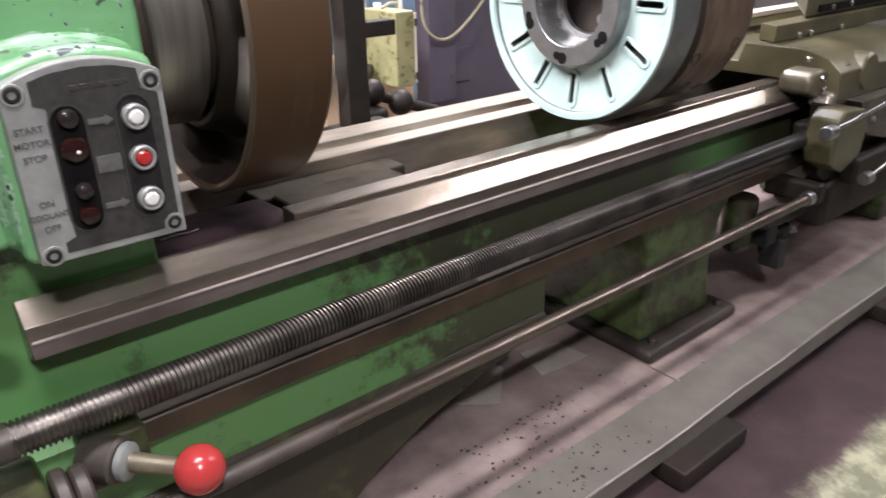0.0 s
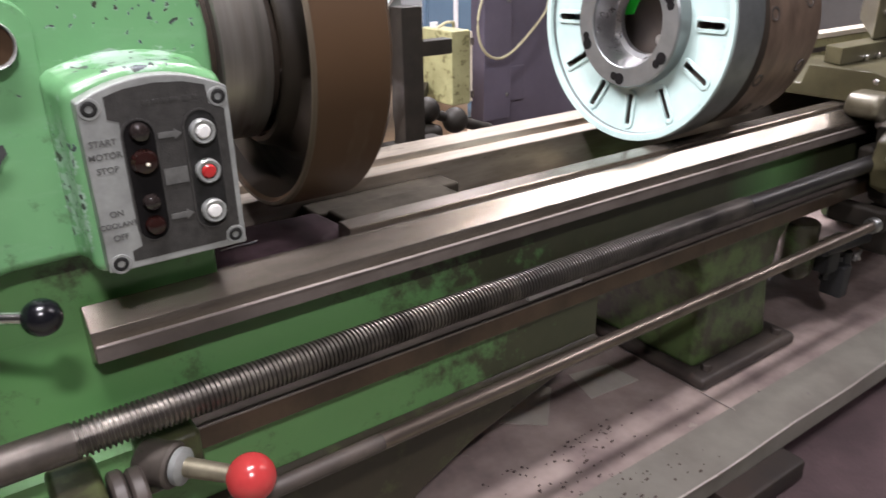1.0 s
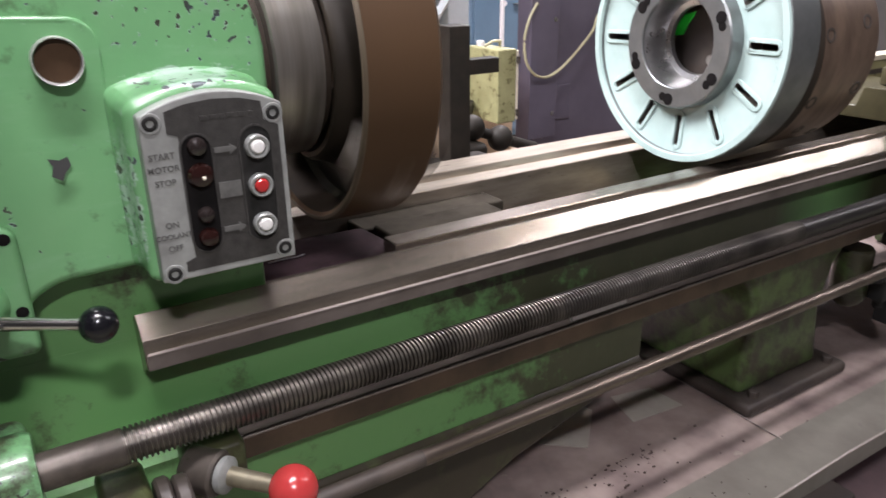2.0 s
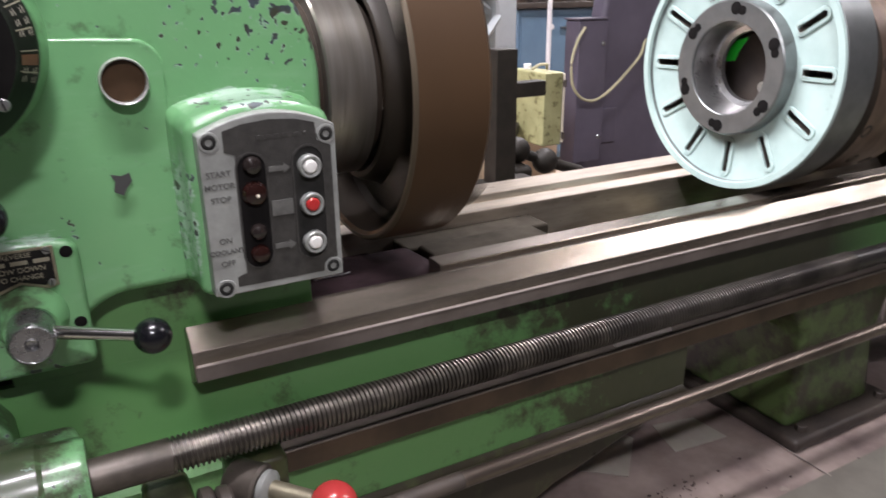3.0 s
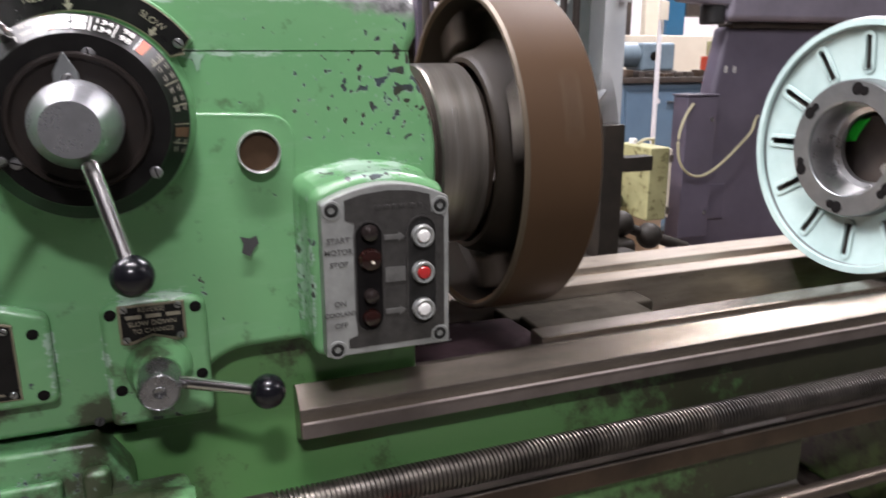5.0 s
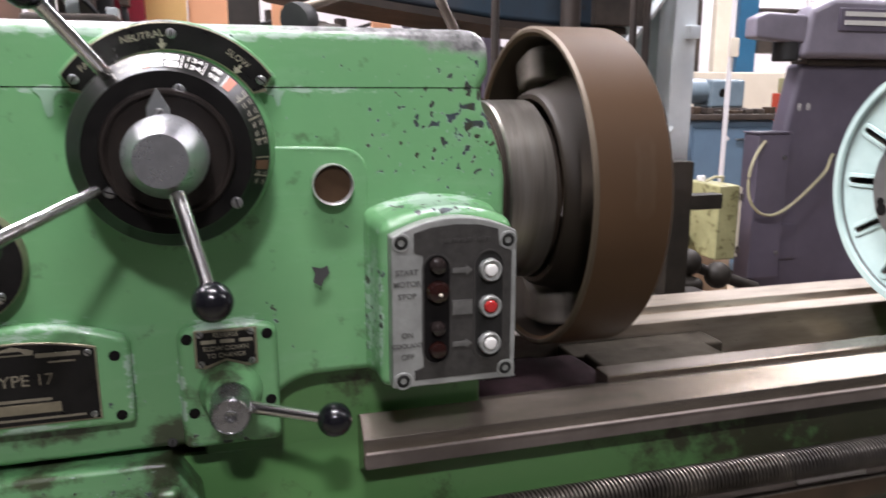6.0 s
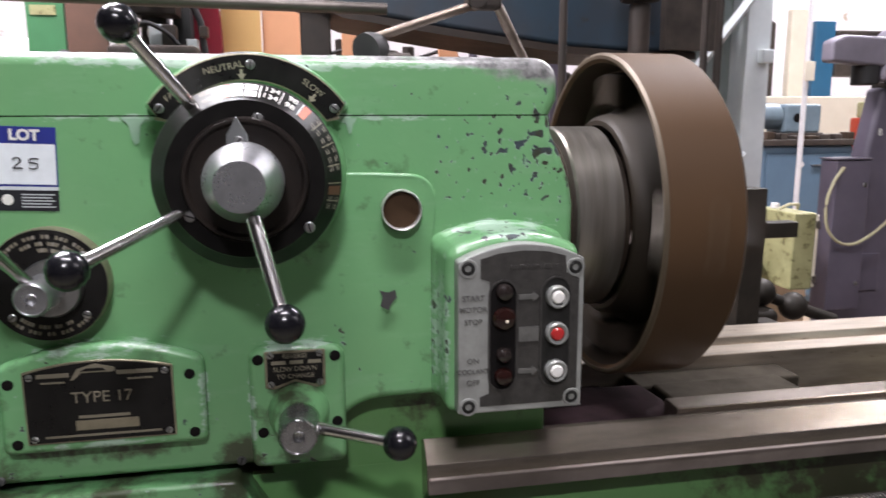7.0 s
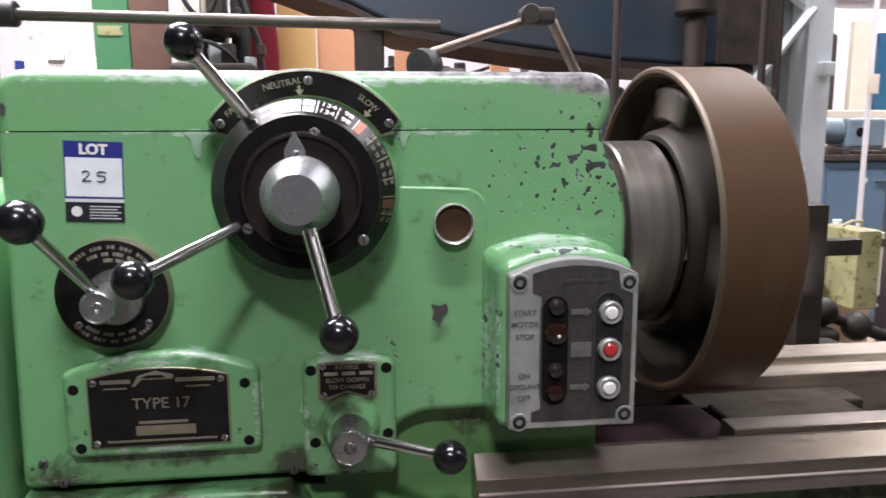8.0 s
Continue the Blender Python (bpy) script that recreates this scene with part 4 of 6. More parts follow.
def feed_dial():
    cx, cz = -0.6545, 0.9415
    d = part("feed_dial", spun([(0, 0), (0.0655, 0), (0.0655, 0.85), (0.0645, 1), (0, 1)], (cx, 0.0, cz), (cx, -0.020, cz), 56), brass, lathe, "round black feed dial with a brass edge")
    part("dial_face", spun([(0, 0), (0.0642, 0), (0.0642, 1), (0, 1)], (cx, -0.0195, cz), (cx, -0.0212, cz), 48), black_plate, d)
    for a0, n, r in ((40, 21, 0.0565), (48, 16, 0.0485), (222, 20, 0.0565), (232, 14, 0.0485), (62, 9, 0.041)):
        for k in range(n):
            a = radians(a0 + k * 5.0)
            if k in (4, 8, 11, 15):
                continue
            x, z = cx + r * math.cos(a), cz + r * math.sin(a)
            t, u = 0.0017, 0.0021
            q = [(x + i * t * -math.sin(a) + j * u * math.cos(a), z + i * t * math.cos(a) + j * u * math.sin(a)) for i, j in ((-1, -1), (1, -1), (1, 1), (-1, 1))]
            part("worn_letter", prism(q, "y", -0.0217, -0.0211, 0), ink_dull if k % 3 else ink_faded, d)
    for a in (40, 140, 222, 318):
        screw_head(cx + 0.053 * math.cos(radians(a)), -0.021, cz + 0.053 * math.sin(radians(a)), 0.0045, d)
    part("cam_plate", spun([(0, 0), (0.033, 0), (0.033, 0.7), (0.031, 1), (0, 1)], (cx + 0.006, -0.021, cz - 0.002), (cx + 0.006, -0.034, cz - 0.002), 40), satin, d, "pale steel disc")
    part("hub", spun([(0, 0), (0.019, 0), (0.0195, 0.1), (0.0195, 0.90), (0.0175, 0.985), (0.0165, 1), (0.0158, 0.97), (0.0065, 0.97), (0.0055, 0.99), (0.0045, 0.9), (0, 0.86)], (-0.651, -0.030, 0.940), (-0.651, -0.085, 0.940), 36), hub_steel, d, "round steel hub")
    lever("lever_arm", (-0.657, -0.068, 0.955), (-0.683, -0.172, 1.045), 0.0070, 0.0065, 0.0215, d)


def name_plate():
    f = part("plate_frame", prism(arched(-0.722, -0.492, 0.738, 0.846, 0.024, 14), "y", -0.019, 0.002, 0.009, 4), green, lathe, "raised green casting round the maker's plate")
    part("plate_edge", prism(arched(-0.692, -0.5265, 0.7515, 0.840, 0.011, 12), "y", -0.0215, -0.018, 0.0005, 1), brass, f)
    pl = part("maker_plate", prism(arched(-0.690, -0.5285, 0.7535, 0.838, 0.011, 12), "y", -0.0222, -0.0205, 0), black_plate, f, "black maker's plate with brass lettering")
    # drawn mark instead of the maker's lettering
    for x0, x1, z0, z1 in ((-0.676, -0.641, 0.8325, 0.8375), (-0.589, -0.543, 0.8325, 0.8375), (-0.672, -0.646, 0.8255, 0.8275), (-0.577, -0.549, 0.8255, 0.8275)):
        part("brass_bar", prism([(x0, z0), (x1, z0), (x1, z1), (x0, z1)], "y", -0.0227, -0.022, 0), ink_dull, f)
    part("brass_mark", prism([(-0.640, 0.8285), (-0.636, 0.8285), (-0.628, 0.8365), (-0.592, 0.8365), (-0.590, 0.8415), (-0.612, 0.8475), (-0.632, 0.8415)], "y", -0.0227, -0.022, 0), ink_dull, f)
    part("black_gap", prism([(-0.629, 0.8385), (-0.600, 0.8385), (-0.604, 0.8420), (-0.622, 0.8420)], "y", -0.0232, -0.0226, 0), black_plate, f)
    lettering("type_words", "TYPE 17", 0.0195, upright(-0.607, -0.0225, 0.806), ink_dull, f, "brass lettering")
    part("brass_bar", block(-0.634, -0.577, -0.0227, -0.022, 0.781, 0.7845, 0), ink_dull, f)
    part("number_field", block(-0.638, -0.568, -0.0228, -0.022, 0.7665, 0.7785, 0), brass, f, "blank brass number field")
    part("brass_bar", block(-0.672, -0.543, -0.0227, -0.022, 0.7585, 0.7612, 0), ink_dull, f)
    for x, z in ((-0.684, 0.834), (-0.5355, 0.834), (-0.684, 0.7585), (-0.5345, 0.7585)):
        screw_head(x, -0.0222, z, 0.0042, f)
    for x, z in ((-0.708, 0.826), (-0.508, 0.826), (-0.704, 0.752), (-0.506, 0.752)):
        part("bolt_hole", bar((x, -0.0195, z), (x, -0.0183, z), 0.0065, n=16), hollow, f, "dark bolt hole")


def reverse_lever():
    p = part("lever_plate", prism(arched(-0.440, -0.323, 0.696, 0.846, 0.010, 12), "y", -0.020, 0.002, 0.010, 4), green, lathe, "raised green plate of the reverse lever")
    part("tag", prism([(-0.420, 0.802), (-0.409, 0.7995), (-0.384, 0.8085), (-0.358, 0.7995), (-0.347, 0.802), (-0.347, 0.848), (-0.420, 0.848)], "y", -0.0225, -0.0195, 0.0005, 1), brass, p, "brass-edged instruction plate")
    part("tag_face", prism([(-0.417, 0.8075), (-0.406, 0.8045), (-0.384, 0.812), (-0.361, 0.8045), (-0.350, 0.8075), (-0.350, 0.8455), (-0.417, 0.8455)], "y", -0.0231, -0.022, 0), black_plate, p)
    for words, z, size in (("REVERSE", 0.8415, 0.0078), ("SLOW DOWN", 0.8250, 0.0082), ("TO CHANGE", 0.8160, 0.0078)):
        lettering("instruction", words, size, upright(-0.3835, -0.0233, z), ink_brass, p)
    for k in range(3):
        part("worn_word", block(-0.412 + 0.022 * k, -0.395 + 0.0215 * k, -0.0236, -0.023, 0.8315, 0.8360, 0), ink_brass, p)
    for x, z in ((-0.413, 0.8435), (-0.354, 0.8435), (-0.413, 0.8065), (-0.354, 0.8065)):
        screw_head(x, -0.0229, z, 0.0042, p)
    part("boss", spun([(0, 0), (0.038, 0), (0.036, 0.3), (0.029, 0.9), (0.027, 1), (0, 1)], (-0.381, -0.018, 0.768), (-0.381, -0.058, 0.768), 40), green, p)
    part("hub", spun([(0, 0), (0.0235, 0), (0.0235, 0.86), (0.0212, 0.98), (0.020, 1), (0.0192, 0.965), (0.0075, 0.965), (0.0062, 0.99), (0.005, 0.9), (0, 0.85)], (-0.381, -0.056, 0.770), (-0.381, -0.102, 0.770), 36), lever_steel, p, "round steel lever hub")
    lever("lever_arm", (-0.361, -0.082, 0.772), (-0.269, -0.130, 0.766), 0.0075, 0.0062, 0.0195, p)
    for x, z in ((-0.428, 0.838), (-0.335, 0.838), (-0.425, 0.744), (-0.334, 0.752)):
        part("bolt_hole", bar((x, -0.0208, z), (x, -0.0193, z), 0.0068, n=16), hollow, p, "dark bolt hole")


def control_panel():
    cast = prism(arched(-0.203, -0.034, 0.768, 0.972, 0.020, 14), "y", -0.066, 0.004, 0.014, 4)
    bmesh.ops.bisect_plane(cast, geom=cast.verts[:] + cast.edges[:] + cast.faces[:], plane_co=(0, -0.022, 0), plane_no=(0, 1, 0))
    bmesh.ops.bisect_plane(cast, geom=cast.verts[:] + cast.edges[:] + cast.faces[:], plane_co=(0, -0.011, 0), plane_no=(0, 1, 0))
    bmesh.ops.bisect_plane(cast, geom=cast.verts[:] + cast.edges[:] + cast.faces[:], plane_co=(0, -0.004, 0), plane_no=(0, 1, 0))
    for v in cast.verts:
        flare = max(0.0, (v.co.y + 0.022) / 0.026) ** 2 * 0.015
        v.co.x -= flare if v.co.x < -0.12 else 0.0
        v.co.z += flare if v.co.z > 0.93 else 0.0
    boss = part("panel_boss", cast, green, lathe, "raised green boss behind the control panel")
    F = -0.0865
    p = part("control_panel", prism(arched(-0.193, -0.037, 0.775, 0.962, 0.020, 14), "y", F, -0.062, 0.003, 2), panel_rim, lathe, "worn grey cast metal push-button control panel")
    part("panel_field", prism([(-0.157, 0.784), (-0.062, 0.784), (-0.060, 0.795), (-0.044, 0.800), (-0.044, 0.938), (-0.060, 0.945), (-0.062, 0.966), (-0.085, 0.972), (-0.115, 0.974), (-0.145, 0.971), (-0.166, 0.965), (-0.166, 0.942), (-0.155, 0.938), (-0.155, 0.800), (-0.166, 0.796), (-0.166, 0.784)], "y", F - 0.0006, F + 0.004, 0), panel_cast, p, "dark stippled field")
    for x0, x1, z0, z1 in ((-0.1565, -0.1205, 0.802, 0.940), (-0.0925, -0.0535, 0.802, 0.942)):
        outer, inner = pill(x0, x1, z0, z1), pill(x0 + 0.0022, x1 - 0.0022, z0 + 0.0022, z1 - 0.0022)
        bm = bmesh.new()
        a = [bm.verts.new((x, F - 0.0022, z)) for x, z in outer]
        b = [bm.verts.new((x, F - 0.0022, z)) for x, z in inner]
        c = [bm.verts.new((x, F - 0.0004, z)) for x, z in outer]
        e = [bm.verts.new((x, F - 0.0004, z)) for x, z in inner]
        n = len(a)
        for i in range(n):
            j = (i + 1) % n
            for q, r in ((a, b), (c, a), (b, e)):
                bm.faces.new((q[i], q[j], r[j], r[i]))
        part("slot_rim", bm, panel_cast, p)
        # shallow floor, coloured dark for the shade inside the slot
        part("slot_floor", prism(inner, "y", F - 0.0010, F + 0.002, 0), hollow if x0 < -0.1 else slot_grey, p, "oblong recess with its shade painted dark")
    for z, m in ((0.917, btn_white), (0.872, btn_red), (0.825, btn_white)):
        part("button_ring", spun([(0.0138, 0), (0.0138, 0.8), (0.0122, 1), (0.0092, 0.9), (0.0088, 0.3)], (-0.0725, F, z), (-0.0725, F - 0.010, z), 30), panel_rim, p, "steel button ring")
        part("push_button", spun([(0, 0), (0.0082, 0), (0.0082, 0.75), (0.0062, 0.95), (0, 1)], (-0.0725, F, z), (-0.0725, F - 0.0115, z), 26), m, p, "red push button" if m is btn_red else "white push button")
    for z, r, m in ((0.925, 0.0105, lamp_dark), (0.893, 0.0142, lamp_red), (0.848, 0.0095, lamp_dark), (0.821, 0.0112, lamp_red)):
        part("pilot_lamp", spun([(0, 0), (r, 0), (r, 0.35), (r * 0.8, 0.75), (r * 0.4, 0.96), (0, 1)], (-0.1375, F - 0.0008, z), (-0.1375, F - 0.011, z), 26), m, p, "dark red lens" if m is lamp_red else "dark lens")
    for k, (x0, x1) in enumerate(((-0.130, -0.122), (-0.119, -0.112), (-0.109, -0.104), (-0.101, -0.093), (-0.088, -0.080), (-0.077, -0.072))):
        part("worn_letter", block(x0, x1, F - 0.0012, F, 0.9515 + 0.001 * (k % 2), 0.9570, 0.0002, 1), panel_cast, p, "worn raised lettering")
    # cream bead that stands for the highlight on the red lens
    part("painted_glint", orb((-0.1362, F - 0.0112, 0.8915), 0.0022, 12), cream, p)
    for z in (0.918, 0.826):
        part("arrow", prism([(-0.119, z - 0.003), (-0.102, z - 0.003), (-0.102, z - 0.006), (-0.094, z), (-0.102, z + 0.006), (-0.102, z + 0.003), (-0.119, z + 0.003)], "y", F - 0.002, F, 0), arrow_grey, p)
    part("arrow", prism([(-0.119, 0.863), (-0.094, 0.863), (-0.094, 0.881), (-0.119, 0.881)], "y", F - 0.002, F, 0), arrow_grey, p)
    for words, z, s in (("START", 0.9185, 0.0092), ("MOTOR", 0.9045, 0.0092), ("STOP", 0.8895, 0.0092), ("ON", 0.8415, 0.0092), ("COOLANT", 0.8285, 0.0080), ("OFF", 0.8145, 0.0092)):
        lettering("lettering", words, s, upright(-0.1745, F - 0.0003, z), ink_worn, p, "worn dark stencilled lettering", bold=0.0001)
    for x, z in ((-0.181, 0.9545), (-0.049, 0.9515), (-0.180, 0.7845), (-0.050, 0.7885)):
        part("bolt_pad", spun([(0, 0), (0.0115, 0), (0.0115, 0.8), (0.0108, 1), (0.0085, 1), (0.0082, 0.4), (0, 0.4)], (x, F + 0.004, z), (x, F - 0.0012, z), 22), panel_rim, p)
        cap_bolt(x, F + 0.0030, z, 0.0080, p)


speed_dial()
feed_dial()
name_plate()
reverse_lever()
control_panel()


# ---- spindle and spinning chuck ----
def spindle():
    nose = part("spindle_nose", spun([(0, 0), (0.138, 0), (0.141, 0.04), (0.141, 0.88), (0.132, 0.92), (0, 1)], (0.010, AX_Y, AX_Z), (0.090, AX_Y, AX_Z), 72), nose_steel, lathe, "turned steel spindle nose", at=(0.010, AX_Y, AX_Z))
    # bright discs added to give the nose its moving glints
    for a, x, r in ((15, 0.036, 0.0045), (138, 0.052, 0.006), (250, 0.030, 0.005)):
        out = Vector((0, math.cos(radians(a)), math.sin(radians(a))))
        p = Vector((x, AX_Y, AX_Z)) + out * 0.1400
        part("plug", spun([(0, 0), (r, 0), (r, 0.8), (r * 0.7, 1), (0, 1)], p, p + out * 0.0018, 14), chrome, nose, "small bright disc added for a moving glint on the nose")
    part("spindle_collar", bar((-0.045, AX_Y, AX_Z), (0.10, AX_Y, AX_Z), 0.122, n=64, edge=0.02), chuck_dark, lathe, "dark collar behind the spindle nose")
    return nose


def chuck():
    x0, x1 = 0.086, 0.203
    prof = [(0.238, 0.04), (0.243, 0.0), (0.248, 0.0), (0.252, 0.04), (0.252, 0.94), (0.246, 1.0), (0.06, 1.0), (0.05, 0.9), (0.05, 0.5)]
    inside = [(0.05, 0.5), (0.10, 0.42), (0.130, 0.42), (0.137, 0.10), (0.146, 0.06), (0.155, 0.16), (0.163, 0.46), (0.176, 0.57), (0.223, 0.58), (0.234, 0.5), (0.238, 0.04)]
    c = part("chuck", spun(prof, (x0, AX_Y, AX_Z), (x1, AX_Y, AX_Z), 96), chuck_brown, lathe, "large brown oily four-jaw chuck spinning on the spindle", at=(x0, AX_Y, AX_Z))
    part("back", spun(inside, (x0, AX_Y, AX_Z), (x1, AX_Y, AX_Z), 96), chuck_dark, c, "dark oily hollow back")
    part("rim_edge", spun([(0.2425, 0.5), (0.2435, 0.1), (0.2485, 0.1), (0.2524, 0.9), (0.2522, 1.2)], (x0 - 0.001, AX_Y, AX_Z), (x0 + 0.003, AX_Y, AX_Z), 96), chuck_edge, c, "bright rubbed rim edge")
    part("back_face", spun([(0.165, 0), (0.2225, 0), (0.2225, 1), (0.165, 1)], (x0 + 0.070, AX_Y, AX_Z), (x0 + 0.074, AX_Y, AX_Z), 80), chuck_dark, c)
    part("back_ring", spun([(0.1385, 0.1), (0.143, 0.0), (0.150, 0.02), (0.157, 0.15), (0.164, 0.6), (0.178, 0.96), (0.19, 1.0)], (x0 + 0.004, AX_Y, AX_Z), (x0 + 0.064, AX_Y, AX_Z), 80), back_brown, c)
    for k in range(4):
        a = radians(90 * k + 20)
        rad = Vector((0, math.cos(a), math.sin(a)))
        tan = Vector((0, -math.sin(a), math.cos(a)))
        mid = Vector((0, AX_Y, AX_Z))
        bm = block(-0.032, 0.032, -0.030, 0.030, 0, 0.058, 0.008, 3)
        m = Matrix((( 0, 0, -1, 0), (0, 1, 0, 0), (1, 0, 0, 0), (0, 0, 0, 1)))
        for v in bm.verts:
            p = v.co.copy()
            v.co = mid + rad * (0.197 + p.x * 0.80) + tan * p.y + Vector((x0 + 0.074 - p.z, 0, 0))
        part("back_boss", bm, boss_iron if k % 2 == 0 else chuck_dark, c, "rubbed cast boss" if k % 2 == 0 else "dark cast boss")
        p = mid + rad * 0.2495 + Vector((x1 - 0.045, 0, 0))
        part("key_socket", spun([(0.0085, 0), (0.0165, 0.3), (0.0165, 1), (0.0135, 1.06), (0.0095, 1), (0.0095, 0)], p, p + rad * 0.0032, 20), chuck_edge, c, "rubbed key socket in the rim")
        q = mid + rad * 0.155 + Vector((x1, 0, 0))
        jaw = block(-0.075, 0.075, -0.022, 0.022, 0, 0.05, 0.004)
        for v in jaw.verts:
            s = v.co.copy()
            v.co = mid + rad * (0.155 + s.x) + tan * s.y + Vector((x1 - 0.01 + s.z, 0, 0))
        part("jaw", jaw, chuck_dark, c, "dark steel chuck jaw")
    return c


spinning_nose = spindle()
spinning_chuck = chuck()


# ---- carriage ----
def carriage():
    s = part("saddle", prism([(-0.10, 0.66), (-0.10, 0.735), (-0.06, 0.770), (0.0, 0.785), (0.17, 0.785), (0.185, 0.735), (0.52, 0.72), (0.52, 0.70), (0.02, 0.703), (-0.031, 0.66)], "x", 1.64, 2.25, 0.005, 2), olive, lathe, "olive-brown oily carriage saddle")
    part("way_wiper", prism([(1.555, 0.690), (1.552, 0.722), (1.575, 0.742), (1.63, 0.746), (1.66, 0.728), (1.70, 0.722), (1.705, 0.690), (1.62, 0.668)], "y", -0.066, 0.02, 0.014, 4), rubbed_olive, s, "rounded cast way wiper")
    part("wiper_cap", spun([(0, 0), (0.024, 0.0), (0.031, 0.12), (0.031, 0.8), (0.022, 1), (0, 1)], (1.70, -0.085, 0.728), (1.70, 0.03, 0.736), 28), rubbed_olive, s, "rubbed round cap")
    part("wiper_foot", prism([(1.60, 0.655), (1.70, 0.640), (1.755, 0.668), (1.70, 0.690), (1.62, 0.688)], "y", -0.098, -0.04, 0.012, 4), boss_pale, s, "bright worn foot")
    part("clamp_lug", joined(bar((1.80, -0.105, 0.722), (1.80, -0.03, 0.722), 0.050, n=32), prism([(1.70, 0.685), (1.80, 0.672), (1.80, 0.73), (1.71, 0.735)], "y", -0.085, -0.03, 0.006)), olive, s, "rounded clamp lug")
    part("clamp_foot", prism([(1.645, 0.655), (1.78, 0.62), (1.84, 0.655), (1.80, 0.68), (1.64, 0.69)], "y", -0.095, -0.03, 0.008, 3), olive, s)
    for x, y, z in ((1.585, -0.08, 0.728), (1.60, -0.081, 0.70), (1.62, -0.02, 0.765)):
        part("wiper_screw", orb((x, y, z), 0.0075, 12), chrome, s, "bright screw")
    c = part("cross_slide", prism([(1.665, 0.10), (2.5, 0.10), (2.5, 0.17), (1.70, 0.165)], "z", 0.786, 0.832, 0.005, 2), olive, lathe, "olive cross slide")
    for x in (1.795, 1.86, 2.05):
        part("screw", bar((x, 0.094, 0.795), (x, 0.1005, 0.795), 0.009, n=14), chrome, c, "bright slide screw")
    t = part("tool_slide", prism([(1.85, 0.118), (2.7, 0.118), (2.7, 0.42), (2.38, 0.42)], "z", 0.833, 1.12, 0.008, 3), olive, lathe, "olive top slide block")
    part("tee_slot", block(1.925, 2.6, 0.110, 0.1185, 0.845, 0.865, 0.002), hollow, t, "dark tee slot")
    for x in (2.0, 2.12):
        part("slot_screw", bar((x, 0.106, 0.855), (x, 0.112, 0.855), 0.008, n=14), satin, t, "bright slot screw")
    for x in (1.90, 2.08):
        part("plug", bar((x, 0.112, 0.905), (x, 0.1185, 0.905), 0.010, n=16), boss_pale, t)
    part("rear_rail", block(1.72, 3.2, 0.50, 0.56, 0.768, 0.786, 0.003), cream, lathe, "pale rail behind the carriage")
    rr = part("rear_rail_side", block(1.72, 3.2, 0.505, 0.55, 0.66, 0.767, 0.003), box_yellow, lathe, "dirty yellow rail side")
    part("rail_groove", block(1.72, 3.2, 0.5030, 0.5055, 0.722, 0.738, 0), dark_iron, rr, "dark groove")
    a = part("apron", prism([(1.625, 0.47), (1.68, 0.44), (2.3, 0.42), (2.3, 0.665), (1.60, 0.665)], "y", -0.098, -0.052, 0.008, 2), dull_black, lathe, "dark apron with control bars")
    part("half_nut_boss", prism([(1.515, 0.585), (1.530, 0.645), (1.56, 0.666), (1.67, 0.655), (1.705, 0.60), (1.69, 0.530), (1.60, 0.500), (1.535, 0.530)], "y", -0.165, -0.09, 0.008, 3), olive, a, "olive half-nut boss")
    part("apron_plate", prism([(1.70, 0.662), (2.3, 0.655), (2.3, 0.52), (1.92, 0.525), (1.78, 0.56)], "y", -0.138, -0.096, 0.005, 2), boss_dull, a, "rubbed brown cover plate")
    # a dark green case; near black stands for the shade on it
    part("gear_case", block(1.74, 2.3, -0.150, -0.099, 0.425, 0.50, 0.014, 3), dull_black, a, "lower gear case, its shade painted as near black")
    part("half_nut_guide", block(1.55, 1.63, -0.125, -0.04, 0.55, 0.62, 0.012, 3), dull_black, a)
    for x, z in ((1.80, 0.60), (1.97, 0.615), (1.93, 0.54)):
        part("cover_screw", bar((x, -0.143, z), (x, -0.137, z), 0.008, n=12), satin, a, "bright cover screw")
    for x, z, x2 in ((1.405, 0.648, 1.9), (1.690, 0.475, 2.0)):
        k = part("control_bar", bar((x, -0.195, z), (x2, -0.195, z + 0.035), 0.0058, n=16), chrome, a, "round steel control bar")
        part("bar_end", bar((x - 0.022, -0.196, z), (x + 0.014, -0.196, z), 0.0165, n=22), satin, a, "knurled steel bar end")
    part("apron_lower", block(1.66, 2.2, -0.12, -0.03, 0.31, 0.44, 0.02, 3), dull_black, lathe, "dark lower apron")
    # pump and cocks under the bed by the leg
    m = part("coolant_pump", joined(bar((1.47, 0.02, 0.30), (1.47, 0.02, 0.42), 0.045, n=24), bar((1.52, -0.01, 0.33), (1.64, -0.01, 0.33), 0.028, n=20), orb((1.47, 0.02, 0.30), 0.045, 20)), green_dark, lathe, "small dark green coolant pump")
    for x in (1.56, 1.61, 1.66):
        part("cock", joined(bar((x, -0.02, 0.30), (x, -0.02, 0.245), 0.016, n=14), bar((x - 0.02, -0.02, 0.25), (x + 0.02, -0.02, 0.25), 0.006, n=8)), rubber, m)
    part("cock_body", joined(block(1.49, 1.545, -0.06, 0.0, 0.285, 0.36, 0.008), block(1.56, 1.60, -0.07, -0.01, 0.20, 0.29, 0.006), bar((1.44, -0.06, 0.37), (1.70, -0.06, 0.35), 0.016, n=12)), rubber, m, "black valve body")
    part("wing_nut", joined(bar((1.69, -0.03, 0.265), (1.72, -0.03, 0.29), 0.006, n=8), bar((1.69, -0.03, 0.29), (1.72, -0.03, 0.262), 0.006, n=8)), satin, m)


carriage()


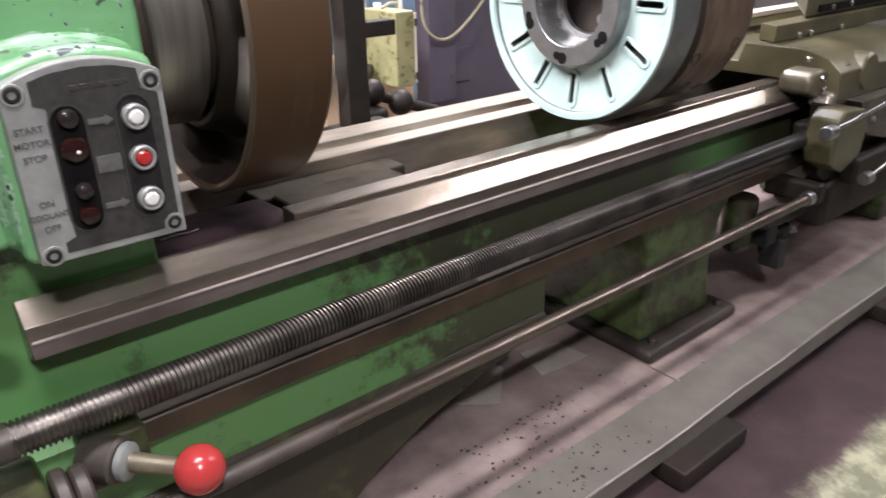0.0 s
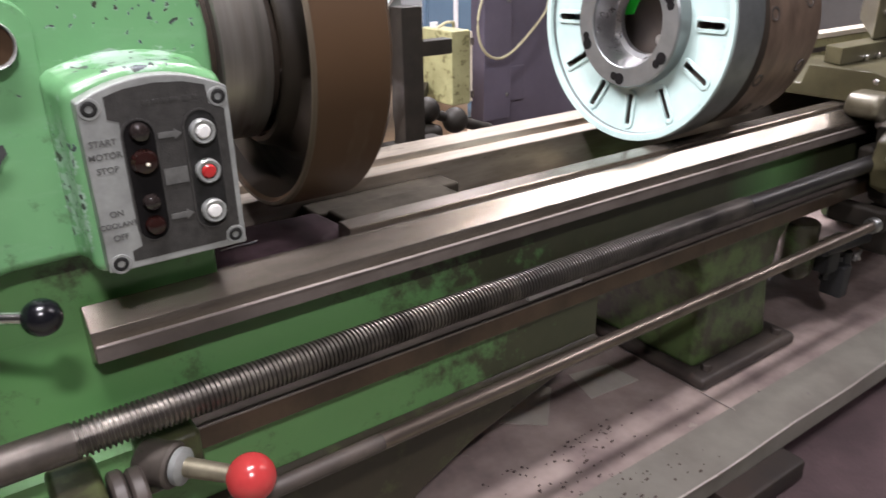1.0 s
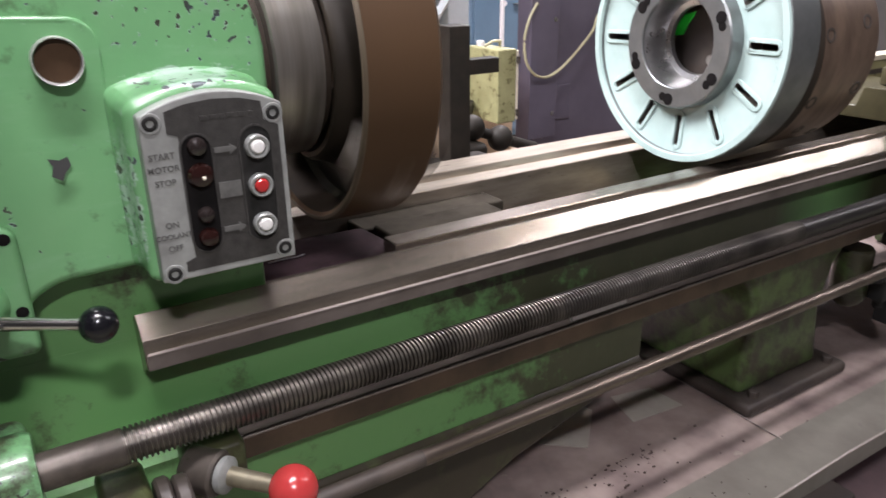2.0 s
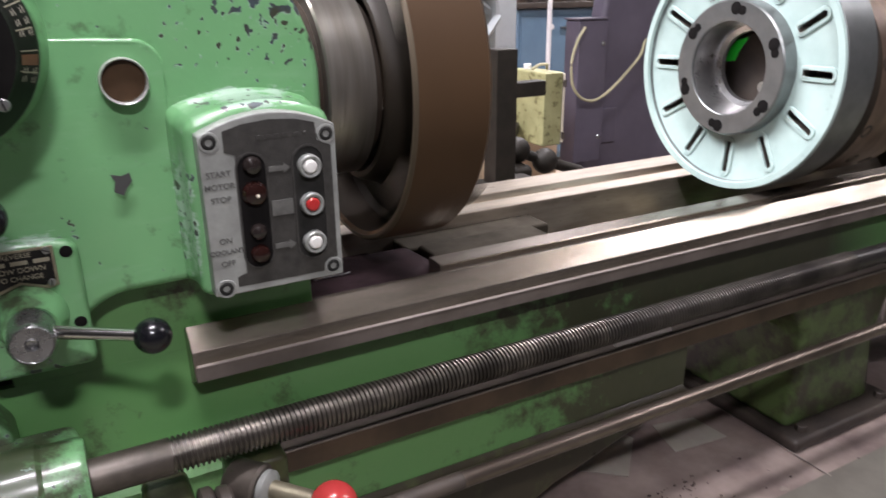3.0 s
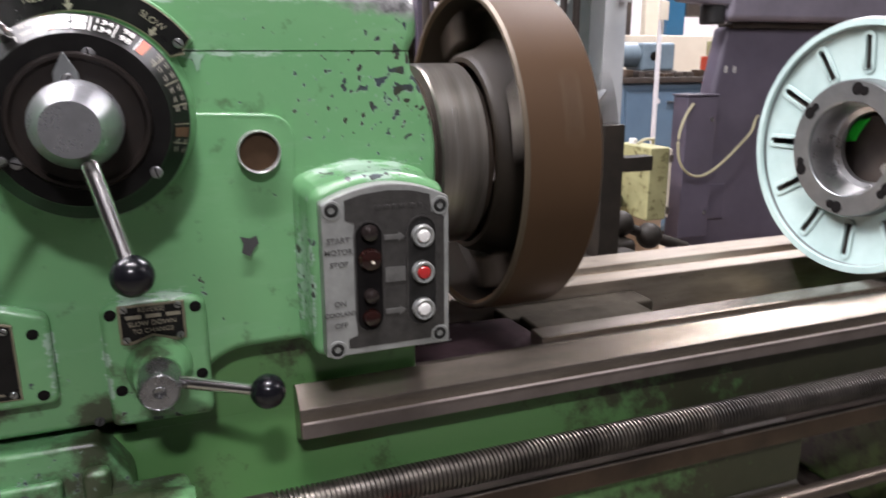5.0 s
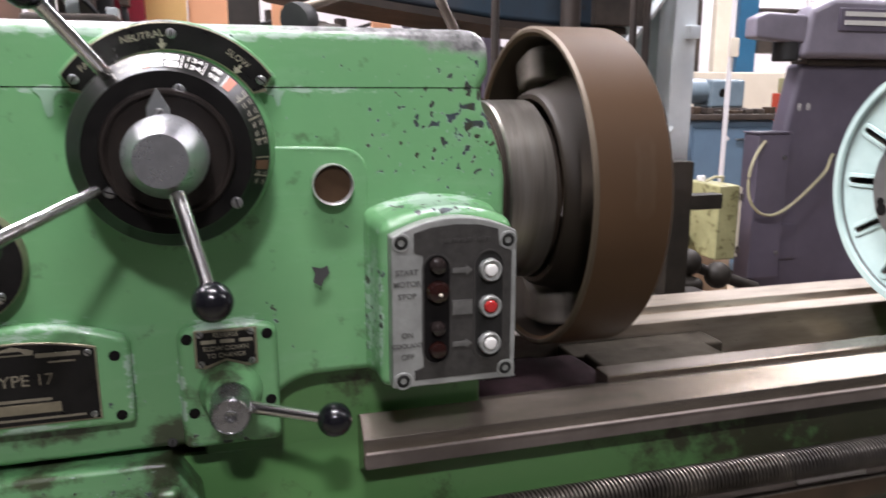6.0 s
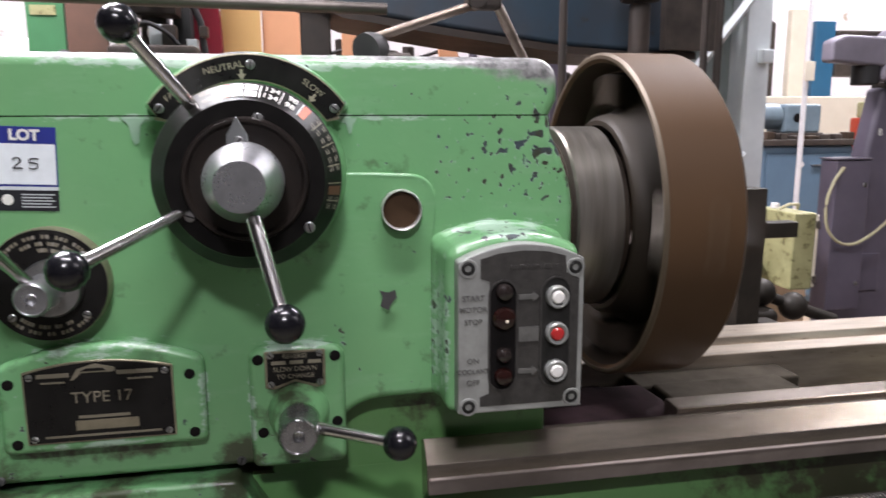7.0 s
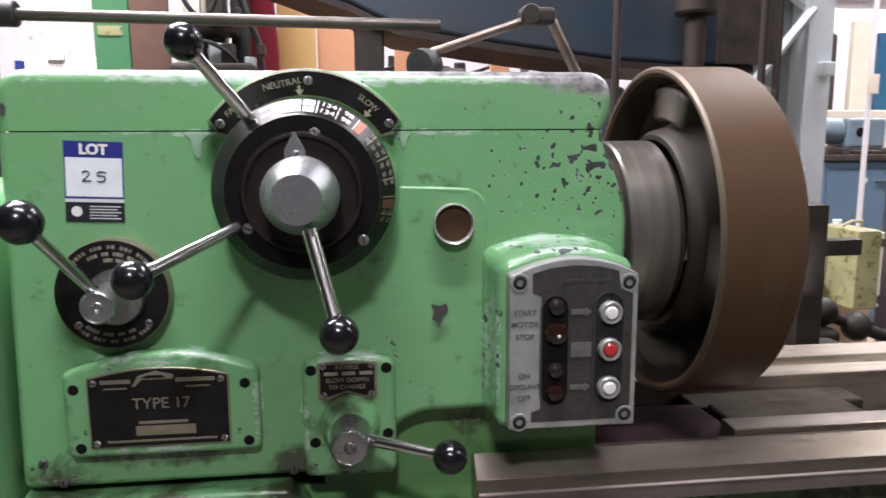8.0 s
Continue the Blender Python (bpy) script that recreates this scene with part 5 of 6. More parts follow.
# ---- faceplate and chuck standing on the bed ----
def faceplate():
    cx, cy, cz, R = 0.914, 0.170, 0.946, 0.250
    f = thing("faceplate", (cx, cy, cz - R), "slotted lathe faceplate with pale mint paint standing on the bed", "faceplate")
    X = lambda r, a, x: (x, cy + r * math.cos(a), cz + r * math.sin(a))
    part("rim", spun([(0.2305, 0.18), (0.2335, 0.02), (0.237, 0), (0.246, 0.0), (R, 0.06), (R, 0.95), (0.244, 1), (0.18, 1.0)], (cx - 0.002, cy, cz), (cx + 0.088, cy, cz), 96), face_grey, f, "machined grey rim")
    part("hub", spun([(0.096, 1), (0.092, 0.55), (0.090, 0.25), (0.092, 0.02), (0.094, 0), (0.131, 0), (0.134, 0.05), (0.136, 0.5), (0.143, 0.62)], (cx - 0.014, cy, cz), (cx + 0.06, cy, cz), 72), face_grey, f, "dark machined hub ring")
    part("bore", spun([(0.091, 0.0), (0.086, 0.25), (0.082, 0.8), (0.071, 0.85), (0.070, 1)], (cx - 0.008, cy, cz), (cx + 0.062, cy, cz), 64), satin, f, "bright turned bore")
    # painted web with twelve real slots
    bm = bmesh.new()
    n, w, x_in, x_out, back = 12, 0.0085, cx + 0.020, cx + 0.010, cx + 0.055
    radii = [0.135, 0.153, 0.217, 0.2315]
    for k in range(n):
        a = 2 * math.pi * (k - 0.04) / n
        a2 = 2 * math.pi * (k + 0.96) / n
        def V(r, s, x):
            ang = a + s * w / r if s < 2 else a2 - w / r
            return bm.verts.new(X(r, ang, x))
        depth = {0.135: x_in, 0.153: x_in, 0.217: x_out + 0.003, 0.2315: x_out}
        # strip that carries the slot
        for r0, r1 in ((radii[0], radii[1]), (radii[2], radii[3])):
            bm.faces.new((V(r0, -1, depth[r0]), V(r1, -1, depth[r1]), V(r1, 1, depth[r1]), V(r0, 1, depth[r0])))
        r0, r1 = radii[1], radii[2]
        well = bmesh.new()
        q = [[well.verts.new(X(r, a + sg * w / r, x)) for sg, r in ((-1, r0), (1, r0), (1, r1), (-1, r1))] for x in (depth[r1] + 0.0005, back)]
        for i in range(4):
            well.faces.new((q[0][i], q[0][(i + 1) % 4], q[1][(i + 1) % 4], q[1][i]))
        part("slot", well, way_side, f, "dark through slot")
        # raised lip round the slot, with round ends
        lip = bmesh.new()
        loops = []
        for half, lift in ((0.0068, -0.0006), (0.0135, -0.0002), (0.0150, 0.0025)):
            rim_pts = [(r1 + 0.002 - 0.0068, 6 * i) for i in range(-15, 16)] + [(r0 - 0.002 + 0.0068, 180 + 6 * i) for i in range(-15, 16)]
            ring = []
            for rc, deg in rim_pts:
                u, v = rc + half * math.cos(radians(deg)), half * math.sin(radians(deg))
                share = (u - radii[0]) / (radii[3] - radii[0])
                xx = x_in + (x_out - x_in) * share - 0.0022 + lift
                ring.append(lip.verts.new((xx, cy + u * math.cos(a) - v * math.sin(a), cz + u * math.sin(a) + v * math.cos(a))))
            loops.append(ring)
        inner_low = [lip.verts.new((v.co.x + 0.006, v.co.y, v.co.z)) for v in loops[0]]
        for la, lb in ((inner_low, loops[0]), (loops[0], loops[1]), (loops[1], loops[2])):
            for i in range(len(la)):
                j = (i + 1) % len(la)
                lip.faces.new((la[i], la[j], lb[j], lb[i]))
        part("slot_lip", lip, mint, f)
        # web between slots, in steps of angle
        for r0, r1 in zip(radii, radii[1:]):
            m = 6
            for i in range(m):
                def W(r, i):
                    s0, s1 = a + w / r, a2 - w / r
                    return bm.verts.new(X(r, s0 + (s1 - s0) * i / m, depth[r]))
                bm.faces.new((W(r0, i), W(r1, i), W(r1, i + 1), W(r0, i + 1)))
    bmesh.ops.remove_doubles(bm, verts=bm.verts, dist=1e-5)
    part("web", bm, mint, f, "pale mint painted web with radial slots")
    part("rim_face", spun([(0.2325, 1), (0.2345, 0), (0.2470, 0), (0.2490, 1)], (cx - 0.0035, cy, cz), (cx + 0.003, cy, cz), 96), mint, f, "pale painted rim")
    for k in range(6):
        a = radians(60 * k + 33)
        for da, r, s in ((0, 0.117, 0.0125), (0.14, 0.115, 0.0090)):
            p = Vector(X(r, a + da, cx - 0.0148))
            part("hole", bar(p, p + Vector((0.001, 0, 0)), s, n=20), hollow, f, "dark keyhole socket")
    return f


def spare_chuck():
    cx, cy, cz, R = 1.005, 0.172, 0.925, 0.222
    c = thing("spare_chuck", (1.15, cy, cz - R), "brown rusty independent chuck lying on the bed ways behind the faceplate", "chuck")
    part("body", spun([(0, 0.04), (0.19, 0.02), (0.200, 0.05), (0.200, 0.22), (0.222, 0.24), (0.222, 0.90), (0.212, 0.93), (0.212, 1), (0.0, 1)], (cx, cy, cz), (1.27, cy, cz), 80), chuck_bronze, c, "brown rusty chuck body")
    part("collar", spun([(0.213, 0), (0.226, 0.1), (0.226, 0.8), (0.214, 1)], (1.025, cy, cz), (1.07, cy, cz), 72), chuck_dark, c, "dark greasy collar")
    part("bore_wall", spun([(0, 0), (0.085, 0), (0.085, 1), (0, 1)], (cx - 0.006, cy, cz), (cx + 0.02, cy, cz), 40), dark_iron, c)
    tape = [(0.268, 0.946), (0.235, 0.951), (0.228, 0.968), (0.216, 0.986), (0.206, 1.001), (0.234, 0.993), (0.256, 0.972)]
    part("tape", prism(tape, "x", cx - 0.009, cx - 0.0065, 0), green_tape, c, "bright green tape inside the bore")
    part("stud", bar((cx - 0.022, cy - 0.025, cz - 0.02), (cx, cy - 0.025, cz - 0.02), 0.011, n=16), satin, c)
    for k, (x, a) in enumerate(((1.085, 205), (1.22, 200), (1.14, 228), (1.22, 235), (1.085, 170), (1.21, 165))):
        d = Vector((0, math.cos(radians(a)), math.sin(radians(a))))
        p = Vector((x, cy, cz)) + d * (0.2205)
        part("key_socket", spun([(0.0, 0.2), (0.009, 0.2), (0.010, 1.0), (0.0145, 1.0), (0.015, 0)], p, p + d * 0.0025, 18), dark_iron, c)
    return c


faceplate()
spare_chuck()


# ---- chip tray and floor clutter ----
def tray():
    t = thing("chip_tray", (1.5, 0.1, 0), "oily purple-stained sheet metal chip tray on dark blocks under the lathe", "tray")
    part("bottom", block(-0.9, 3.2, -0.125, 0.75, 0.096, 0.1, 0), tray_sheet, t, "purple oil-stained tray sheet")
    lip = [(-0.239, 0.098), (-0.122, 0.102), (-0.122, 0.106), (-0.239, 0.102)]
    part("lip", prism(lip, "x", -0.9, 3.2, 0), tray_lip, t, "grey sheet metal lip")
    part("fold", prism([(-0.2395, 0.055), (-0.2395, 0.1035), (-0.2360, 0.1035), (-0.2360, 0.055)], "x", -0.9, 3.2, 0), tray_lip, t)
    # pale bead along the fold, painting the light caught by the edge
    edge = hose([(x, -0.238 + 0.003 * math.sin(x * 5.1) + 0.002 * math.sin(x * 13), 0.1035 + 0.002 * math.sin(x * 7 + 1)) for x in [-0.9 + 0.1 * i for i in range(42)]], 0.0022, 8)
    part("edge", edge, bright_edge, t, "sheet edge with its lit brightness put into the colour")
    part("seam", hose([(1.026, -0.132, 0.1045), (1.03, 0.0, 0.1025), (1.036, 0.35, 0.1025)], 0.0022, 6), bright_edge, t, "bright sheet seam")
    for x in (0.93, 1.98, -0.2):
        part("foot_block", block(x - 0.115, x + 0.135, -0.295, -0.17, 0.0, 0.053, 0.012), rust_dark, t, "dark support block")
    bm = bmesh.new()
    rnd = random.Random(4)
    for k in range(170):
        x, y = rnd.gauss(0.58, 0.16), rnd.uniform(-0.22, 0.02)
        s = rnd.uniform(0.0012, 0.0036)
        bmesh.ops.create_icosphere(bm, subdivisions=1, radius=s, matrix=Matrix.Translation((x, y, 0.104 + (0 if y > -0.12 else 0.001))) @ Matrix.Diagonal((rnd.uniform(0.7, 2), 1, 0.4, 1)))
    part("swarf", bm, swarf, None, "scattered dark metal swarf on the tray", category="swarf", kind="stuff")
    for pts, nm in (([(0.565, 0.155), (0.648, 0.084), (0.756, 0.187), (0.736, 0.237)], "rag"), ([(0.832, 0.205), (0.802, 0.099), (0.952, 0.085), (0.943, 0.181)], "rag")):
        part("paper_scrap", prism(pts, "z", 0.1005, 0.1025, 0), scrap_pale, None, "pale scrap of card lying in the tray", category="scrap", group="paper scraps")


tray()


# ---- lamp and bar by the headstock ----
def machine_lamp():
    l = thing("machine_lamp", (-0.27, 0.30, 1.2), "jointed machine lamp with a black head folded over the headstock", "lamp")
    part("head", spun([(0, 0), (0.013, 0), (0.022, 0.25), (0.0275, 0.7), (0.0275, 1), (0.024, 1), (0, 0.8)], (-0.232, 0.315, 1.243), (-0.262, 0.285, 1.232), 32), rubber, l, "black lamp head")
    part("neck", bar((-0.25, 0.30, 1.225), (-0.19, 0.30, 1.222), 0.009, n=14), dark_iron, l)
    part("stand", bar((-0.22, 0.31, 1.20), (-0.22, 0.31, 1.235), 0.012, n=14), dark_iron, l)
    part("arm", bar((-0.258, 0.30, 1.250), (-0.075, 0.30, 1.3115), 0.0072, n=16), rod_steel, l, "steel arm")
    part("joint", joined(bar((-0.082, 0.282, 1.316), (-0.082, 0.318, 1.316), 0.016, n=20), block(-0.082, -0.040, 0.286, 0.314, 1.300, 1.328, 0.008, 3)), rust_dark, l, "dark knuckle joint")
    part("lower_arm", bar((-0.045, 0.30, 1.308), (0.004, 0.30, 1.215), 0.0085, n=16), rod_steel, l)
    part("clamp", block(-0.02, 0.03, 0.27, 0.33, 1.195, 1.222, 0.006), dark_iron, l)
    b = thing("steel_bar", (-0.8, 0.7, 1.0), "long round steel bar held in a black collar behind the headstock", "bar")
    part("shaft", bar((-1.12, 0.7, 1.369), (-0.18, 0.7, 1.356), 0.0125, n=20), dull_bar, b)
    part("collar", bar((-1.10, 0.7, 1.369), (-1.03, 0.7, 1.368), 0.026, n=24), rubber, b, "black collar")
    part("stand", block(-1.12, -1.08, 0.68, 0.72, 0.0, 1.35, 0.004), dark_iron, b)


machine_lamp()


# ---- machines behind ----
def milling_machine():
    m = thing("milling_machine", (1.9, 1.6, 0), "purple-grey vertical milling machine standing behind the lathe", "milling machine")
    part("column", prism([(1.42, 0), (2.5, 0), (2.5, 1.235), (1.65, 1.235), (1.615, 1.05), (1.58, 0.85), (1.51, 0.45)], "y", 1.385, 1.47, 0.02, 4), mill_purple, m, "tapered purple-grey column")
    e = part("electric_box", block(1.425, 1.56, 1.30, 1.384, 0.455, 0.985, 0.006), mill_purple, m, "flat purple-grey electric box")
    part("box_lid", block(1.420, 1.565, 1.296, 1.386, 0.9855, 0.992, 0.002), mill_purple, e)
    for z in (0.55, 0.9):
        screw_head(1.54, 1.30, z, 0.008, e)
    part("cover", block(1.53, 1.70, 1.376, 1.386, 0.50, 0.64, 0.008), mill_purple, m)
    part("ram", prism([(1.60, 1.25), (2.8, 1.25), (2.8, 1.46), (1.72, 1.46), (1.62, 1.42)], "y", 1.33, 1.42, 0.025, 4), mill_light, m, "lilac-grey ram")
    part("ram_base", block(1.66, 2.4, 1.37, 1.46, 1.225, 1.252, 0.01), dark_iron, m)
    part("head_arm", prism([(1.40, 1.315), (1.62, 1.30), (1.62, 1.40), (1.45, 1.405), (1.40, 1.385)], "y", 1.34, 1.40, 0.012, 3), mill_light, m, "flat head arm")
    part("quill", bar((1.575, 1.39, 1.24), (1.575, 1.39, 1.31), 0.045, n=24), rubber, m, "black quill")
    part("maker_field", block(1.74, 2.05, 1.322, 1.332, 1.345, 1.425, 0.004), mill_purple, m, "dark oval maker's field with pale bars")
    for z in (1.405, 1.375):
        part("pale_bar", block(1.76, 2.03, 1.318, 1.3225, z - 0.009, z + 0.007, 0), ink_white, m)
    for x in (1.655, 1.695):
        lettering("stencil", "8", 0.036, upright(x, 1.3835, 1.076), ink_white, m, "white stencilled mark")
    part("cable", hose(smooth_path([(1.45, 1.298, 0.958), (1.43, 1.28, 0.955), (1.398, 1.278, 0.91), (1.378, 1.278, 0.84), (1.388, 1.278, 0.76), (1.43, 1.278, 0.71), (1.485, 1.278, 0.695), (1.54, 1.278, 0.712), (1.60, 1.28, 0.750), (1.67, 1.29, 0.80), (1.73, 1.30, 0.85), (1.80, 1.36, 0.885), (1.84, 1.39, 0.90)]), 0.0052, 10), cable_cream, m, "drooping cream cable")
    return m


def switch_box():
    s = thing("switch_box", (1.2, 1.25, 0.4), "dirty yellow-green electrical switch box on a dark stand", "switch box")
    b = part("case", block(1.165, 1.245, 1.148, 1.34, 0.577, 0.828, 0.006, 3), box_yellow, s, "dirty yellow-green steel case")
    part("door", block(1.246, 1.252, 1.146, 1.34, 0.585, 0.822, 0.002), cream, s)
    for z in (0.61, 0.79):
        part("hinge", bar((1.249, 1.144, z - 0.012), (1.249, 1.144, z + 0.012), 0.006, n=10), dark_iron, s)
    part("wires", hose([(1.16, 1.22, 0.835), (1.18, 1.20, 0.852), (1.22, 1.21, 0.850), (1.24, 1.24, 0.832)], 0.005, 8), cable_cream, s, "cream wires on top")
    part("pipe", joined(bar((1.20, 1.30, 0.82), (1.20, 1.30, 0.845), 0.014, n=12)), pole_white, s)
    # black upright frame that carries it
    part("upright", block(0.70, 0.765, 0.72, 0.78, 0.0, 0.955, 0.004), dull_black, s, "black steel upright")
    part("upper_arm", block(0.766, 0.862, 0.725, 0.765, 0.828, 0.868, 0.004), dull_black, s, "black bracket arm")
    part("rear_arm", prism([(0.74, 0.77), (1.17, 1.30), (1.15, 1.33), (0.72, 0.80)], "z", 0.60, 0.64, 0.004), dull_black, s)
    part("post", block(1.16, 1.20, 1.345, 1.385, 0.0, 0.80, 0.004), dull_black, s)


def handles():
    h = thing("ball_handles", (0.95, 0.95, 0.5), "dark cast ball handles of a machine behind the bed", "handle")
    part("ball", orb((0.905, 0.92, 0.638), 0.040, 22), dull_black, h)
    part("ball", orb((0.995, 0.90, 0.598), 0.040, 22), dull_black, h)
    part("arm", bar((0.90, 0.92, 0.636), (0.995, 0.90, 0.598), 0.016, n=12), dull_black, h)
    part("arm", bar((0.995, 0.90, 0.598), (1.12, 0.88, 0.555), 0.017, n=12), dull_black, h)
    part("base", block(0.84, 0.93, 0.86, 0.97, 0.0, 0.60, 0.02, 3), dull_black, h)
    part("shelf", block(0.66, 0.86, 0.70, 0.82, 0.53, 0.60, 0.02, 3), dull_black, h)
    part("stand", block(0.66, 0.95, 0.66, 0.98, 0.0, 0.50, 0.02, 3), rust_dark, h)


milling_machine()
switch_box()
handles()


def blue_press():
    b = thing("blue_machine", (0.2, 1.9, 0), "large faded blue machine beam on dark posts behind the lathe", "machine")
    part("beam", prism([(-1.3, 1.95), (-0.75, 1.68), (-0.48, 1.585), (-0.37, 1.55), (-0.22, 1.48), (0.14, 1.428), (0.54, 1.378), (0.80, 1.362), (1.06, 1.362), (1.06, 2.6), (-1.3, 2.6)], "y", 1.60, 2.0, 0.02, 3), beam_blue, b, "faded blue sheet metal beam")
    part("beam_under", prism([(-1.28, 1.915), (-0.75, 1.655), (-0.48, 1.560), (-0.37, 1.525), (-0.22, 1.455), (0.14, 1.403), (0.54, 1.353), (0.80, 1.338), (1.04, 1.338), (1.04, 1.3615), (0.80, 1.3615), (0.54, 1.3775), (0.14, 1.4275), (-0.22, 1.4795), (-0.37, 1.5495), (-0.48, 1.5845), (-0.75, 1.6795), (-1.28, 1.9395)], "y", 1.59, 2.0, 0), rust_dark, b, "rusty brown underside")
    part("beam_end", block(0.90, 1.10, 1.56, 1.60, 1.366, 2.5, 0.004), dark_iron, b)
    part("cylinder", joined(bar((0.75, 1.45, 1.25), (0.75, 1.45, 1.50), 0.034, n=24), bar((0.75, 1.45, 1.51), (0.75, 1.45, 1.60), 0.07, n=28), bar((0.75, 1.45, 1.60), (0.75, 1.45, 1.8), 0.045, n=24)), rust_dark, b, "black vertical cylinder")
    for x0, x1 in ((-0.36, -0.26), (0.86, 1.0)):
        part("post", block(x0, x1, 1.62, 1.75, 0, 1.5, 0.01), rust_dark, b, "dark rusty post")
    for x in (0.242, 0.610, 0.648):
        r = thing("steel_rod", (x, 0.8, 0), "thin brown steel rod standing upright behind the headstock", "rod", "steel rods")
        part("shaft", bar((x, 0.8, 0.0), (x + 0.02, 0.82, 2.6), 0.0095, n=14), rust_dark, r)


def column():
    c = thing("steel_column", (1.69, 2.2, 0), "grey painted steel roof column with lattice bracing", "column")
    part("shaft", block(1.635, 1.755, 2.2, 2.34, 0, 4.6, 0.004), steel_grey, c, "grey box-section column")
    part("second_shaft", block(1.24, 1.30, 2.2, 2.3, 0, 4.6, 0.004), steel_grey, c)
    for z in (0.55, 1.25, 1.95, 2.65):
        part("brace", bar((1.30, 2.21, z - 0.02), (1.66, 2.21, z + 0.42), 0.024, n=4), steel_grey, c, "diagonal brace")
        part("brace", bar((1.30, 2.25, z + 0.42 + 0.25), (1.66, 2.25, z + 0.42), 0.020, n=4), steel_grey, c, "diagonal brace")
    part("cable_box", block(1.69, 1.745, 2.15, 2.2, 1.375, 1.435, 0.006), steel_grey, c, "small grey junction box")
    part("panel", block(1.30, 1.63, 2.32, 2.335, 0.2, 3.5, 0), sheet_grey, c, "dull green-grey sheet panel")


def bench():
    b = thing("blue_cabinet", (2.45, 3.0, 0), "blue-grey steel tool cabinet with a cluttered top", "cabinet")
    part("body", block(2.17, 2.74, 2.8, 3.3, 0.06, 0.975, 0.012, 3), cab_blue, b)
    part("top", block(2.14, 2.77, 2.77, 3.33, 0.976, 1.01, 0.006), dark_iron, b, "dark worktop")
    part("door", block(2.19, 2.72, 2.79, 2.80, 0.1, 0.93, 0.004), cab_blue, b)
    part("lock", bar((2.40, 2.79, 0.87), (2.40, 2.775, 0.87), 0.016, n=14), pole_white, b)
    part("handle", block(2.47, 2.58, 2.775, 2.79, 0.862, 0.868, 0.001), satin, b)
    part("plinth", block(2.19, 2.72, 2.83, 3.28, 0, 0.06, 0), rubber, b)
    g = thing("bench_motor", (2.4, 3.0, 1.01), "pale blue electric motor and gearbox on the cabinet top", "motor")
    part("motor", joined(bar((2.20, 2.98, 1.14), (2.36, 2.98, 1.14), 0.075, n=26), bar((2.17, 2.98, 1.14), (2.20, 2.98, 1.14), 0.062, n=22)), motor_blue, g)
    part("gearbox", block(2.36, 2.60, 2.90, 3.08, 1.04, 1.21, 0.02, 3), motor_blue, g)
    part("shaft_hole", bar((2.44, 2.898, 1.13), (2.44, 2.902, 1.13), 0.026, n=16), hollow, g)
    part("foot", block(2.2, 2.62, 2.9, 3.1, 1.01, 1.045, 0.006), dark_iron, g)
    rnd = random.Random(8)
    for k in range(7):
        x = 2.18 + 0.085 * k
        t = part("workpiece", block(x, x + rnd.uniform(0.04, 0.075), 2.79, 2.86, 1.01, 1.01 + rnd.uniform(0.015, 0.045), 0.006), dark_iron if k % 3 else rack_brown, None, "small oily metal part on the cabinet top", category="metal part", group="parts on the cabinet")
    for x, y, nm in ((2.25, 2.6, "white"), (2.86, 2.75, "white")):
        p = thing("conduit", (x, y, 0), "thin white vertical conduit pipe", "pipe", "white pipes")
        part("pipe", bar((x, y, 0.2), (x, y, 4.6), 0.0135, n=14), pole_white, p)
        part("switch", block(x - 0.028, x + 0.028, y - 0.03, y - 0.018, 1.32, 1.42, 0.004), cream, p)
    r = thing("fire_box", (2.86, 2.9, 0), "orange-red steel box beside the cabinet", "box")
    part("case", block(2.80, 3.02, 2.84, 2.92, 0.0, 1.13, 0.012), orange_red, r)
    part("band", block(2.788, 3.022, 2.838, 2.84, 1.03, 1.05, 0), rubber, r)
    part("lid", block(2.83, 2.95, 2.86, 2.91, 1.1305, 1.22, 0.01), box_yellow, r)


def far_machines():
    m = thing("far_machine", (2.7, 4.0, 0), "dark grey machine with a cream cabinet by the far wall", "machine")
    part("body", block(2.70, 2.92, 3.83, 3.95, 0.0, 1.80, 0.03), dark_iron, m)
    part("base", block(2.5, 2.9, 3.85, 3.92, 0.0, 1.38, 0.01), steel_grey, m)
    part("cabinet", block(2.935, 3.10, 3.7, 3.76, 0.0, 1.86, 0.01), cream, m, "cream control cabinet")
    part("knob", orb((2.58, 3.86, 1.42), 0.06, 14), satin, m)
    n = thing("blue_unit", (3.6, 4.0, 0), "azure and grey machine enclosure by the far wall", "machine")
    part("side", block(3.20, 3.36, 3.8, 3.9, 0.0, 1.80, 0.01), azure, n)
    part("front", block(3.361, 3.95, 3.78, 3.9, 1.42, 1.74, 0.02), dark_iron, n)
    part("shelf", block(3.1, 4.1, 3.7, 4.3, 1.16, 1.22, 0.01), cream, n)
    part("base", block(3.47, 4.0, 3.8, 4.3, 0.0, 1.16, 0.01), mill_light, n)
    p = thing("wall_pipe", (3.6, 5.5, 2.28), "grey pipe running along the far wall", "pipe")
    part("pipe", bar((1.5, 5.55, 2.36), (7.0, 5.55, 2.36), 0.03, n=12), steel_grey, p)
    # light board shelf behind the motor
    s = thing("pale_counter", (2.6, 3.5, 0), "pale cream counter behind the cabinet", "counter")
    part("front", block(2.0, 3.9, 3.45, 3.6, 0.0, 1.27, 0.01), cream, s)


